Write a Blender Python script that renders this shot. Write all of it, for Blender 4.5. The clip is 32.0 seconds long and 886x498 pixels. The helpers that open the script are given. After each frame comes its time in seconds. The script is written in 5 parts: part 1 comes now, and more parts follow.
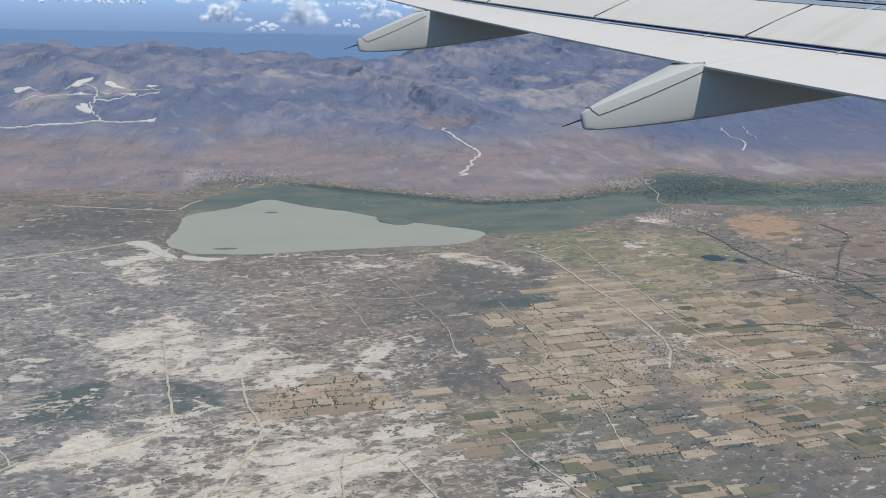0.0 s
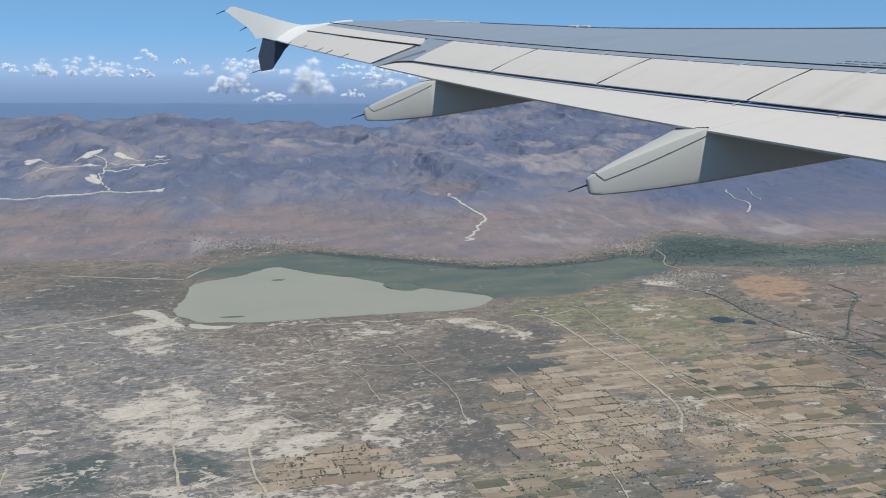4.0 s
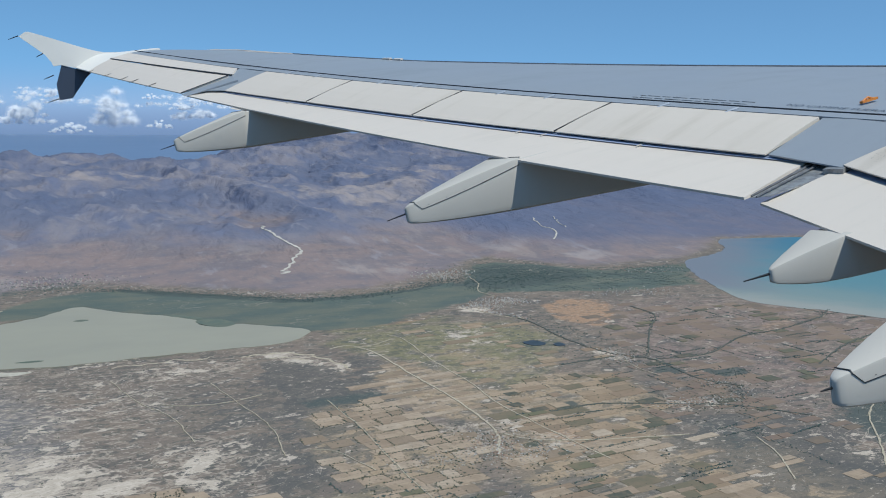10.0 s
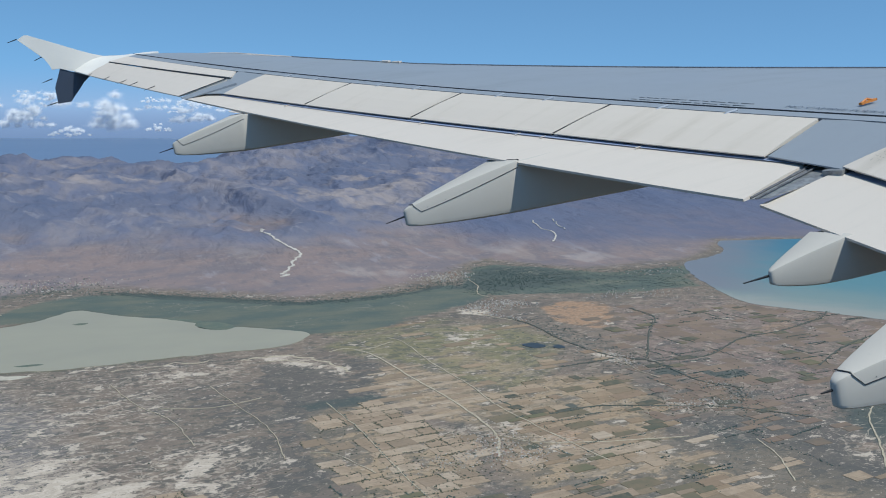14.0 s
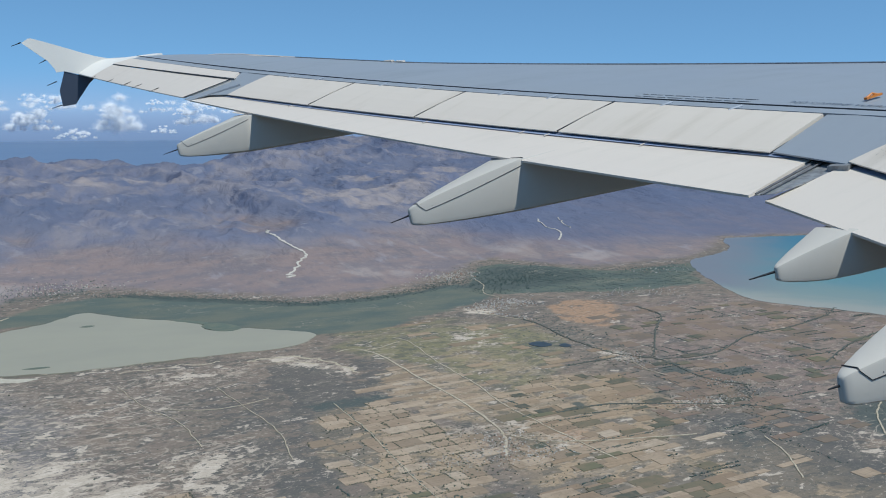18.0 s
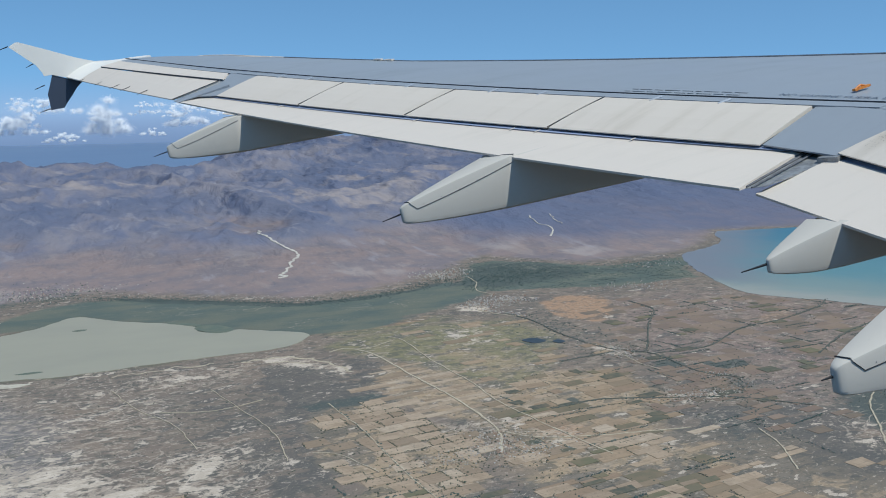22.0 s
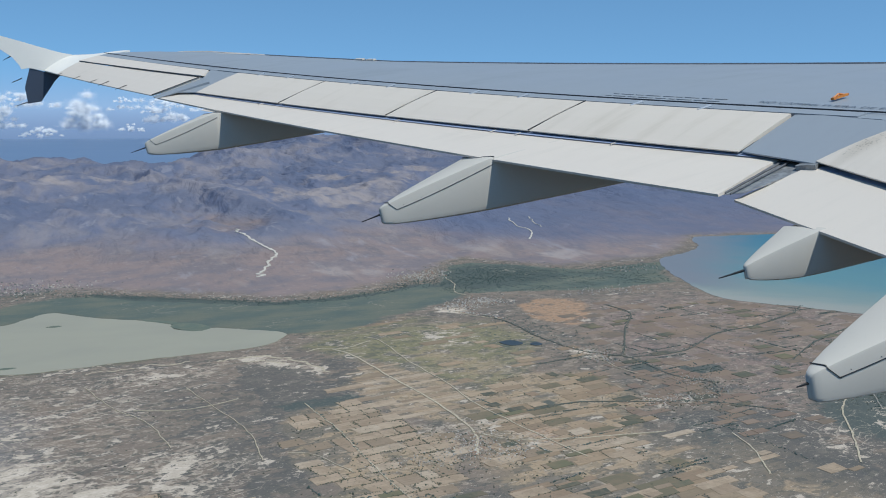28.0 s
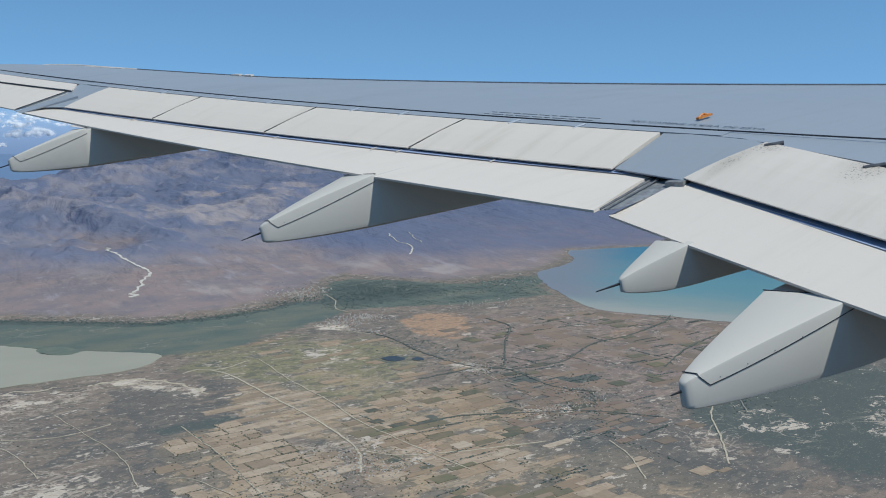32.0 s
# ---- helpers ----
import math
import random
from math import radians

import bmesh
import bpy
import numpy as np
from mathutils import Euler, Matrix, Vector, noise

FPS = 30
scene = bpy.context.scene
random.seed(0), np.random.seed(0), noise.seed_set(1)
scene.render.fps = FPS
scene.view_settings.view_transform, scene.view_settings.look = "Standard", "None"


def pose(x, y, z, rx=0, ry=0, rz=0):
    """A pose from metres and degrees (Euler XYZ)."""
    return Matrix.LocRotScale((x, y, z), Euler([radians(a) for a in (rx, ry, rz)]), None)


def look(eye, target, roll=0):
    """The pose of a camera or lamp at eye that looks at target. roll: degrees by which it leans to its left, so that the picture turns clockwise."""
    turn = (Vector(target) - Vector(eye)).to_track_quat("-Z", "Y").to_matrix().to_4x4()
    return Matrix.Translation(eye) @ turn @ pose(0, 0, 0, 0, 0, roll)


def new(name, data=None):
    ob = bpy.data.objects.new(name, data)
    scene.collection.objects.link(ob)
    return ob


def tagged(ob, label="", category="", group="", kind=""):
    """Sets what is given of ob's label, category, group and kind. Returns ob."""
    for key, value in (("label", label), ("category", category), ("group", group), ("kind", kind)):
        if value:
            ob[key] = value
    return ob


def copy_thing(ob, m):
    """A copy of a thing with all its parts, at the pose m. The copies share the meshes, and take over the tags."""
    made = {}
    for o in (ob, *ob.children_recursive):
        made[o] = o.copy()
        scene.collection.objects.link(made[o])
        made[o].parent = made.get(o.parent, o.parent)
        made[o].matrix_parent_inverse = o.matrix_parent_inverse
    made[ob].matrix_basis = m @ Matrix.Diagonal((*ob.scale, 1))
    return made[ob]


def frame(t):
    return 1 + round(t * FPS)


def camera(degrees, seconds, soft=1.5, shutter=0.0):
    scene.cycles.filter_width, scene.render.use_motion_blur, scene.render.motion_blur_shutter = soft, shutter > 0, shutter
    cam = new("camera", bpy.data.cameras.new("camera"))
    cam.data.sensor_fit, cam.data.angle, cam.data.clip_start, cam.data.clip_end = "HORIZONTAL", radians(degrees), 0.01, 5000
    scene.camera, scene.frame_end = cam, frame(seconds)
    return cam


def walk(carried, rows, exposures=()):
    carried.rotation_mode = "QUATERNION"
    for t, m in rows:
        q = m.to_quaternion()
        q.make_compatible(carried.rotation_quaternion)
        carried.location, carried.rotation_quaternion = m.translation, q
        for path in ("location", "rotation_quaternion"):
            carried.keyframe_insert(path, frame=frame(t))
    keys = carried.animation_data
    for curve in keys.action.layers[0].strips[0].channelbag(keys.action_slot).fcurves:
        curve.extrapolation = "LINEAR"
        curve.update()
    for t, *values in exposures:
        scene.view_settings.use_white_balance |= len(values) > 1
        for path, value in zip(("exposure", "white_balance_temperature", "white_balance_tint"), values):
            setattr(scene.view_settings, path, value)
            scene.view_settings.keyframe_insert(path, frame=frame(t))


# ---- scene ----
FOV = 50.88
PATH = [
    (0.0, 0.026, -0.001, 150.002, 75.308, -1.296, -11.098),
    (0.5, 0.022, -0.003, 150.002, 76.544, -1.119, -11.126),
    (1.0, 0.018, -0.006, 150.001, 77.681, -1.285, -11.116),
    (1.5, 0.017, -0.010, 150.001, 77.690, -1.238, -11.148),
    (2.0, 0.020, -0.013, 150.004, 79.106, -1.072, -10.915),
    (2.5, 0.024, -0.015, 150.010, 78.810, -0.746, -10.858),
    (4.5, 0.010, -0.016, 150.012, 79.620, -0.242, -10.849),
    (5.0, 0.013, -0.015, 150.012, 79.808, 0.344, -11.120),
    (5.5, 0.017, -0.012, 150.011, 79.676, 0.475, -12.398),
    (6.0, 0.020, -0.012, 150.010, 79.867, 0.447, -11.871),
    (6.5, 0.018, -0.016, 150.007, 79.791, 0.098, -12.992),
    (7.0, 0.016, -0.021, 150.005, 79.727, 0.099, -11.085),
    (7.5, 0.014, -0.022, 150.005, 82.154, 0.486, -11.449),
    (8.0, 0.008, -0.018, 150.007, 82.622, -0.151, -15.543),
    (8.5, -0.001, -0.013, 150.008, 83.505, -1.994, -20.714),
    (9.0, -0.009, -0.009, 150.008, 83.141, -1.427, -23.299),
    (9.5, -0.014, -0.008, 150.006, 81.984, -1.365, -22.837),
    (10.0, -0.015, -0.009, 150.002, 81.366, -0.907, -22.198),
    (10.5, -0.016, -0.009, 150.000, 80.420, -0.773, -21.920),
    (11.0, -0.016, -0.008, 150.000, 80.951, -0.933, -23.341),
    (11.5, -0.015, -0.004, 150.001, 81.150, -0.917, -23.530),
    (12.0, -0.013, -0.001, 150.002, 80.183, -0.635, -23.806),
    (12.5, -0.012, 0.001, 150.003, 79.921, -0.571, -23.968),
    (13.0, -0.012, 0.000, 150.002, 80.744, -0.824, -21.787),
    (13.5, -0.011, -0.000, 150.001, 81.302, -0.899, -22.040),
    (14.0, -0.009, -0.000, 150.001, 81.525, -0.770, -22.260),
    (14.5, -0.008, 0.001, 150.000, 81.533, -0.606, -22.442),
    (16.5, -0.003, 0.003, 149.992, 81.676, -0.209, -22.128),
    (17.0, -0.002, 0.003, 149.992, 81.644, -0.109, -22.361),
    (17.5, -0.002, 0.004, 149.993, 81.640, -0.342, -22.051),
    (18.0, -0.001, 0.005, 149.995, 81.496, -0.250, -21.995),
    (18.5, -0.001, 0.006, 149.997, 81.436, -0.189, -21.860),
    (19.0, -0.002, 0.007, 149.997, 81.546, -0.230, -21.986),
    (19.5, -0.003, 0.008, 149.997, 81.473, -0.170, -21.982),
    (20.0, -0.005, 0.007, 149.998, 81.378, -0.098, -22.154),
    (20.5, -0.007, 0.006, 149.998, 81.247, 0.264, -22.366),
    (21.0, -0.007, 0.005, 149.996, 81.436, 0.376, -22.428),
    (21.5, -0.006, 0.005, 149.995, 81.380, 0.518, -22.544),
    (22.0, -0.003, 0.005, 149.995, 81.365, 0.615, -22.616),
    (22.5, -0.002, 0.006, 149.996, 81.327, 0.692, -22.506),
    (23.0, -0.002, 0.005, 149.997, 81.216, 0.600, -22.626),
    (23.5, -0.003, 0.004, 149.996, 81.351, 0.459, -22.407),
    (24.0, -0.004, 0.004, 149.995, 81.378, 0.231, -22.340),
    (24.5, -0.003, 0.005, 149.994, 81.383, 0.106, -22.667),
    (25.0, -0.001, 0.006, 149.993, 81.477, 0.401, -22.408),
    (25.5, 0.000, 0.008, 149.993, 81.618, 0.159, -22.594),
    (27.5, 0.004, 0.020, 149.992, 81.661, 0.048, -22.685),
    (28.0, 0.003, 0.020, 149.993, 81.443, -0.466, -23.763),
    (28.5, 0.002, 0.020, 149.995, 81.488, -0.701, -25.265),
    (29.0, -0.000, 0.020, 149.997, 81.695, -0.472, -25.929),
    (29.5, -0.004, 0.019, 149.998, 82.001, -0.525, -27.313),
    (30.0, -0.007, 0.018, 149.999, 82.157, -0.495, -27.738),
    (30.5, -0.009, 0.017, 150.000, 82.455, -0.474, -28.131),
    (31.0, -0.010, 0.017, 150.001, 82.543, -0.586, -29.008),
    (31.5, -0.012, 0.017, 150.002, 82.416, -0.763, -30.591),
    (32.0, -0.013, 0.017, 150.003, 82.491, -0.742, -31.127),
]
EXPOSURES = [(0.0, 0.08, 5980, 5.5), (2.0, 0.08, 6080, 5), (5.5, 0.00, 6100, 4.5), (7.0, -0.02, 6100, 4.5), (8.0, -0.04, 5800, 2.5), (9.3, -0.05, 5800, 2.5), (10.3, -0.03, 5920, 2.8), (32.0, -0.03, 5920, 2.8)]
SKY_STRENGTH = 0.15
SUN_STRENGTH = 3.9

cam = camera(FOV, 32.0, 1.0)
walk(cam, [(r[0], pose(*r[1:])) for r in PATH], EXPOSURES)

# ---- world and sun ----
SUN_WAY = Vector((0.27, -0.58, 1.133)).normalized()
world = bpy.data.worlds.new("sky")
scene.world = world
world.use_nodes = True
wn = world.node_tree
bg = wn.nodes["Background"]
sky = wn.nodes.new("ShaderNodeTexSky")
sky.sky_type = "NISHITA"
sky.sun_disc = False
sky.sun_elevation = math.asin(SUN_WAY.z)
sky.sun_rotation = math.atan2(SUN_WAY.x, SUN_WAY.y)
sky.altitude = 4000
sky.air_density = 1.25
sky.dust_density = 0.0
sky.ozone_density = 1.0
# below the horizon stands what a far, rough sea mirrors: the bluer sky higher up
coord = wn.nodes.new("ShaderNodeTexCoord")
part_xyz = wn.nodes.new("ShaderNodeSeparateXYZ")
join_xyz = wn.nodes.new("ShaderNodeCombineXYZ")
lift = wn.nodes.new("ShaderNodeMath")
lift.operation = "MAXIMUM"
mirror = wn.nodes.new("ShaderNodeMath")
mirror.operation = "MULTIPLY"
mirror.inputs[1].default_value = -4.2
raise_z = wn.nodes.new("ShaderNodeMath")
raise_z.operation = "MULTIPLY_ADD"
raise_z.inputs[1].default_value = 0.95
raise_z.inputs[2].default_value = 0.195
wn.links.new(coord.outputs["Generated"], part_xyz.inputs[0])
wn.links.new(part_xyz.outputs[0], join_xyz.inputs[0])
wn.links.new(part_xyz.outputs[1], join_xyz.inputs[1])
wn.links.new(part_xyz.outputs[2], lift.inputs[0])
wn.links.new(part_xyz.outputs[2], mirror.inputs[0])
wn.links.new(mirror.outputs[0], lift.inputs[1])
wn.links.new(lift.outputs[0], raise_z.inputs[0])
wn.links.new(raise_z.outputs[0], join_xyz.inputs[2])
wn.links.new(join_xyz.outputs[0], sky.inputs[0])
tint = wn.nodes.new("ShaderNodeMix")
tint.data_type, tint.blend_type = "RGBA", "MULTIPLY"
tint.inputs["Factor"].default_value = 1.0
# pale haze lies along the horizon and over the far sea
haze = wn.nodes.new("ShaderNodeMapRange")
haze.interpolation_type = "SMOOTHSTEP"
haze.inputs[1].default_value, haze.inputs[2].default_value = -0.018, 0.046
wn.links.new(part_xyz.outputs[2], haze.inputs[0])
veil = wn.nodes.new("ShaderNodeMix")
veil.data_type = "RGBA"
veil.inputs[6].default_value = (1.12, 0.94, 0.86, 1)
veil.inputs[7].default_value = (0.83, 1.0, 0.995, 1)
wn.links.new(haze.outputs[0], veil.inputs["Factor"])
wn.links.new(veil.outputs[2], tint.inputs[7])
wn.links.new(sky.outputs[0], tint.inputs[6])
wn.links.new(tint.outputs[2], bg.inputs[0])
bg.inputs[1].default_value = SKY_STRENGTH

sun = new("sun", bpy.data.lights.new("sun", "SUN"))
sun.data.energy = SUN_STRENGTH
sun.data.angle = radians(0.53)
sun.data.color = (1.0, 0.955, 0.89)
sun.matrix_world = look((0, 0, 300), Vector((0, 0, 300)) - SUN_WAY)


# ---- materials ----
class Nodes:
    """A short way to write a node material."""

    def __init__(self, name, rough=0.6, metal=0.0, spec=0.5):
        self.mat = bpy.data.materials.new(name)
        self.mat.use_nodes = True
        self.t = self.mat.node_tree
        self.bsdf = self.t.nodes["Principled BSDF"]
        self.bsdf.inputs["Roughness"].default_value = rough
        self.bsdf.inputs["Metallic"].default_value = metal
        self.bsdf.inputs["Specular IOR Level"].default_value = spec
        self.geo = self.t.nodes.new("ShaderNodeNewGeometry")
        self.pos = self.geo.outputs["Position"]
        self.obj = self.t.nodes.new("ShaderNodeTexCoord").outputs["Object"]

    def put(self, socket, value):
        if isinstance(value, bpy.types.NodeSocket):
            self.t.links.new(value, socket)
        elif isinstance(value, (tuple, list)) and len(value) == 3 and socket.type == "RGBA":
            socket.default_value = (*value, 1)
        else:
            socket.default_value = value

    def calc(self, op, a, b=0.0, c=0.0):
        n = self.t.nodes.new("ShaderNodeMath")
        n.operation = op
        for s, v in zip(n.inputs, (a, b, c)):
            self.put(s, v)
        return n.outputs[0]

    def vec(self, op, a, b=(0, 0, 0)):
        n = self.t.nodes.new("ShaderNodeVectorMath")
        n.operation = op
        self.put(n.inputs[0], a)
        self.put(n.inputs[1], b)
        return n.outputs["Value"] if op in ("LENGTH", "DOT_PRODUCT", "DISTANCE") else n.outputs["Vector"]

    def turned(self, v, angle, scale=(1, 1, 1), place=(0, 0, 0)):
        n = self.t.nodes.new("ShaderNodeMapping")
        n.vector_type = "TEXTURE"
        self.put(n.inputs["Vector"], v)
        n.inputs["Location"].default_value = place
        n.inputs["Rotation"].default_value = (0, 0, radians(angle))
        n.inputs["Scale"].default_value = scale
        return n.outputs[0]

    def noise(self, v, scale, detail=4.0, rough=0.55, warp=0.0):
        n = self.t.nodes.new("ShaderNodeTexNoise")
        self.put(n.inputs["Vector"], v)
        n.inputs["Scale"].default_value = scale
        n.inputs["Detail"].default_value = detail
        n.inputs["Roughness"].default_value = rough
        n.inputs["Distortion"].default_value = warp
        return n.outputs["Fac"]

    def t_noise(self, v, scale):
        n = self.t.nodes.new("ShaderNodeTexNoise")
        self.put(n.inputs["Vector"], v)
        n.inputs["Scale"].default_value = scale
        return n.outputs["Color"]

    def cells(self, v, scale, out="Color", metric="CHEBYCHEV", random=1.0, feature="F1"):
        n = self.t.nodes.new("ShaderNodeTexVoronoi")
        n.feature = feature
        if feature == "F1":
            n.distance = metric
        self.put(n.inputs["Vector"], v)
        n.inputs["Scale"].default_value = scale
        n.inputs["Randomness"].default_value = random
        return n.outputs[out]

    def step(self, v, low, high):
        n = self.t.nodes.new("ShaderNodeMapRange")
        n.interpolation_type = "SMOOTHSTEP"
        self.put(n.inputs[0], v)
        n.inputs[1].default_value = low
        n.inputs[2].default_value = high
        return n.outputs[0]

    def mix(self, fac, a, b):
        n = self.t.nodes.new("ShaderNodeMix")
        n.data_type = "RGBA"
        self.put(n.inputs["Factor"], fac)
        self.put(n.inputs[6], a)
        self.put(n.inputs[7], b)
        return n.outputs[2]

    def grey(self, colour):
        n = self.t.nodes.new("ShaderNodeSeparateColor")
        self.put(n.inputs[0], colour)
        return n.outputs[0], n.outputs[1], n.outputs[2]

    def chance(self):
        return self.t.nodes.new("ShaderNodeObjectInfo").outputs["Random"]

    def island(self):
        return self.geo.outputs["Random Per Island"]

    def bump(self, height, strength=0.2, distance=0.01):
        n = self.t.nodes.new("ShaderNodeBump")
        n.inputs["Strength"].default_value = strength
        n.inputs["Distance"].default_value = distance
        self.put(n.inputs["Height"], height)
        self.t.links.new(n.outputs[0], self.bsdf.inputs["Normal"])

    def done(self, colour, rough=None):
        self.put(self.bsdf.inputs["Base Color"], colour)
        if rough is not None:
            self.put(self.bsdf.inputs["Roughness"], rough)
        return self.mat


def paint(name, colour, dirt, rough=0.35, amount=0.35, streak=6.0, spec=0.5, soot=()):
    """Aircraft paint with streaks of dirt that run along the air flow, and sooty specks about the places named."""
    m = Nodes(name, rough, 0, spec)
    flow = m.vec("MULTIPLY", m.obj, (0.55, 4.5, 1.0))
    a = m.noise(flow, streak * 0.35, 5, 0.6)
    b = m.noise(m.obj, 1.1, 4, 0.55)
    c = m.noise(m.obj, 38.0, 3, 0.6)
    w = m.calc("MULTIPLY", m.step(a, 0.45, 0.75), m.step(b, 0.35, 0.7))
    w = m.calc("MULTIPLY", w, amount)
    col = m.mix(w, colour, dirt)
    col = m.mix(m.calc("MULTIPLY", m.step(c, 0.62, 0.72), 0.12), col, dirt)
    for x, y, rx, ry, k in soot:
        gap = m.vec("LENGTH", m.turned(m.vec("MULTIPLY", m.obj, (1, 1, 0)), 0, (rx, ry, 1), (x, y, 0)))
        cloud_of = m.step(gap, 1.0, 0.1)
        col = m.mix(m.calc("MULTIPLY", m.calc("MULTIPLY", cloud_of, m.step(b, 0.3, 0.6)), 0.40 * k), col, (0.33, 0.27, 0.20))
        specks = m.step(m.calc("MULTIPLY_ADD", cloud_of, 0.16, m.noise(m.obj, 70.0, 3, 0.6)), 0.70, 0.76)
        col = m.mix(m.calc("MULTIPLY", m.calc("MULTIPLY", specks, m.step(gap, 1.0, 0.5)), 0.55 * k), col, (0.06, 0.055, 0.05))
    m.bump(m.noise(m.obj, 2.3, 2, 0.5), 0.05, 0.01)
    return m.done(col, m.calc("ADD", rough - 0.08, m.calc("MULTIPLY", b, 0.25)))


WHITE = paint("white_wing_paint", (0.645, 0.562, 0.474), (0.43, 0.385, 0.32), 0.42, 0.35, 6.0, 0.3)
TIP = paint("tip_paint", (0.74, 0.695, 0.625), (0.50, 0.48, 0.44), 0.4, 0.3, 6.0, 0.3)
CREAM = paint("spoiler_paint", (0.635, 0.553, 0.462), (0.43, 0.365, 0.275), 0.42, 0.42, 4.0, 0.3)
SOOTY = paint("sooty_spoiler_paint", (0.640, 0.558, 0.470), (0.43, 0.375, 0.29), 0.42, 0.5, 4.0, 0.3, ((-5.08, 5.70, 0.16, 0.24, 1.0), (-5.30, 5.78, 0.40, 0.10, 0.8), (-5.17, 4.98, 0.30, 0.26, 1.0), (-5.40, 3.6, 0.25, 0.25, 0.8)))
GREY = paint("grey_wing_paint", (0.285, 0.302, 0.322), (0.20, 0.215, 0.232), 0.4, 0.6, 5.0)
FAIR = paint("fairing_paint", (0.560, 0.508, 0.437), (0.40, 0.390, 0.355), 0.6, 0.5, 6.0, 0.2)
# blue-grey that imitates white paint in the spoilers' shadow
SHADY = paint("slot_shade_paint", (0.27, 0.31, 0.42), (0.16, 0.18, 0.24), 0.6, 0.6, 6.0, 0.2)
STRIP = paint("light_grey_paint", (0.40, 0.42, 0.46), (0.25, 0.26, 0.27), 0.4, 0.4)


def plain(name, colour, rough=0.5, metal=0.0, other=None, scale=20.0):
    m = Nodes(name, rough, metal)
    n = m.noise(m.obj, scale, 4, 0.6)
    return m.done(m.mix(m.step(n, 0.35, 0.7), colour, other or tuple(c * 0.7 for c in colour)))


SEAL = plain("dark_seal", (0.025, 0.027, 0.032), 0.6)
METAL = plain("bare_metal", (0.36, 0.355, 0.345), 0.5, 0.4, (0.20, 0.195, 0.19))
DARKMETAL = plain("sooty_metal", (0.05, 0.053, 0.06), 0.6, 0.0, (0.12, 0.12, 0.125))
# lower fence: the shade it stands in is put into this colour
NAVY = paint("shaded_fence_paint", (0.045, 0.055, 0.08), (0.08, 0.09, 0.10), 0.35, 0.3)
ORANGE = plain("orange_paint", (0.62, 0.22, 0.02), 0.5, 0, (0.40, 0.13, 0.03), 60)
INK = plain("marking_paint", (0.125, 0.145, 0.175), 0.6)
FAINT = plain("worn_marking", (0.225, 0.242, 0.262), 0.6, 0, (0.27, 0.288, 0.308), 30)
BLACK = plain("black_rod", (0.015, 0.015, 0.016), 0.5)


# ---- mesh helpers ----
def mesh_of(name, verts, faces, mat, smooth=False):
    me = bpy.data.meshes.new(name)
    me.from_pydata([tuple(v) for v in verts], [], [tuple(f) for f in faces])
    me.materials.append(mat)
    if smooth:
        me.polygons.foreach_set("use_smooth", [True] * len(me.polygons))
    me.update()
    return me


def part(name, bm, material, parent, label="", smooth=False):
    """Links a bmesh as one mesh under a thing or a part."""
    bmesh.ops.recalc_face_normals(bm, faces=bm.faces)
    for e in bm.edges:
        e.smooth = not (len(e.link_faces) == 2 and e.calc_face_angle(0.0) > radians(38))
    me = bpy.data.meshes.new(name)
    bm.to_mesh(me)
    bm.free()
    me.materials.append(material)
    if smooth:
        me.polygons.foreach_set("use_smooth", [True] * len(me.polygons))
    ob = new(name, me)
    ob.parent = parent
    if label:
        tagged(ob, label)
    return ob


def loft(rings, closed=True, caps=True):
    """A bmesh through rings of points, each ring with the same count."""
    bm = bmesh.new()
    made = [[bm.verts.new(p) for p in ring] for ring in rings]
    n = len(rings[0])
    for a, b in zip(made, made[1:]):
        for i in range(n if closed else n - 1):
            j = (i + 1) % n
            bm.faces.new((a[i], a[j], b[j], b[i]))
    if caps and closed:
        bm.faces.new(made[0][::-1])
        bm.faces.new(made[-1])
    return bm


def rod(bm, a, b, r0, r1, sides=6):
    a, b = Vector(a), Vector(b)
    d = (b - a).normalized()
    u = d.orthogonal().normalized()
    v = d.cross(u)
    ends = []
    for p, r in ((a, r0), (b, r1)):
        ends.append([bm.verts.new(p + (u * math.cos(k * 2 * math.pi / sides) + v * math.sin(k * 2 * math.pi / sides)) * r) for k in range(sides)])
    for i in range(sides):
        j = (i + 1) % sides
        bm.faces.new((ends[0][i], ends[0][j], ends[1][j], ends[1][i]))
    bm.faces.new(ends[0][::-1])
    bm.faces.new(ends[1])


# ---- the wing, in the aircraft's own axes: x forward, y outboard, z up ----
EYE = Vector((-9.5588, 1.8119, 0.0))
AXES = Matrix(((0.97359, 0.00405, -0.22828), (0.0, 0.99984, 0.01773), (0.22832, -0.01726, 0.97343)))
WING_POSE = Matrix.Translation((0, 0, 150)) @ AXES.to_4x4() @ Matrix.Translation(-EYE)


def lerp(v, xs, ys):
    return float(np.interp(v, xs, ys))


def zt(y):
    return -0.673 + 0.1559 * (y - 9) + 0.00293 * (y - 9) ** 2


def x_le(y):
    x = -2.35 - 0.52 * (y - 6.5)
    return x - 2.2 * max(0.0, (y - 16.15) / 0.85) ** 2 * 0.42 if y > 16.15 else x


def z_le(y):
    return zt(y) + lerp(y, (2, 6.7, 10, 12.5, 14, 15.5, 16.2, 17), (-0.20, -0.161, -0.134, -0.114, -0.070, -0.026, -0.04, -0.09))


def x_hinge(y):
    return -5.17 - 0.3263 * (y - 6.495) if y > 6.0 else -5.008 - 0.06 * (6.0 - y)


def x_sp(y):
    return -5.663 - 0.3296 * (y - 6.441) if y > 5.93 else -5.585 - 0.141 * (5.93 - y)


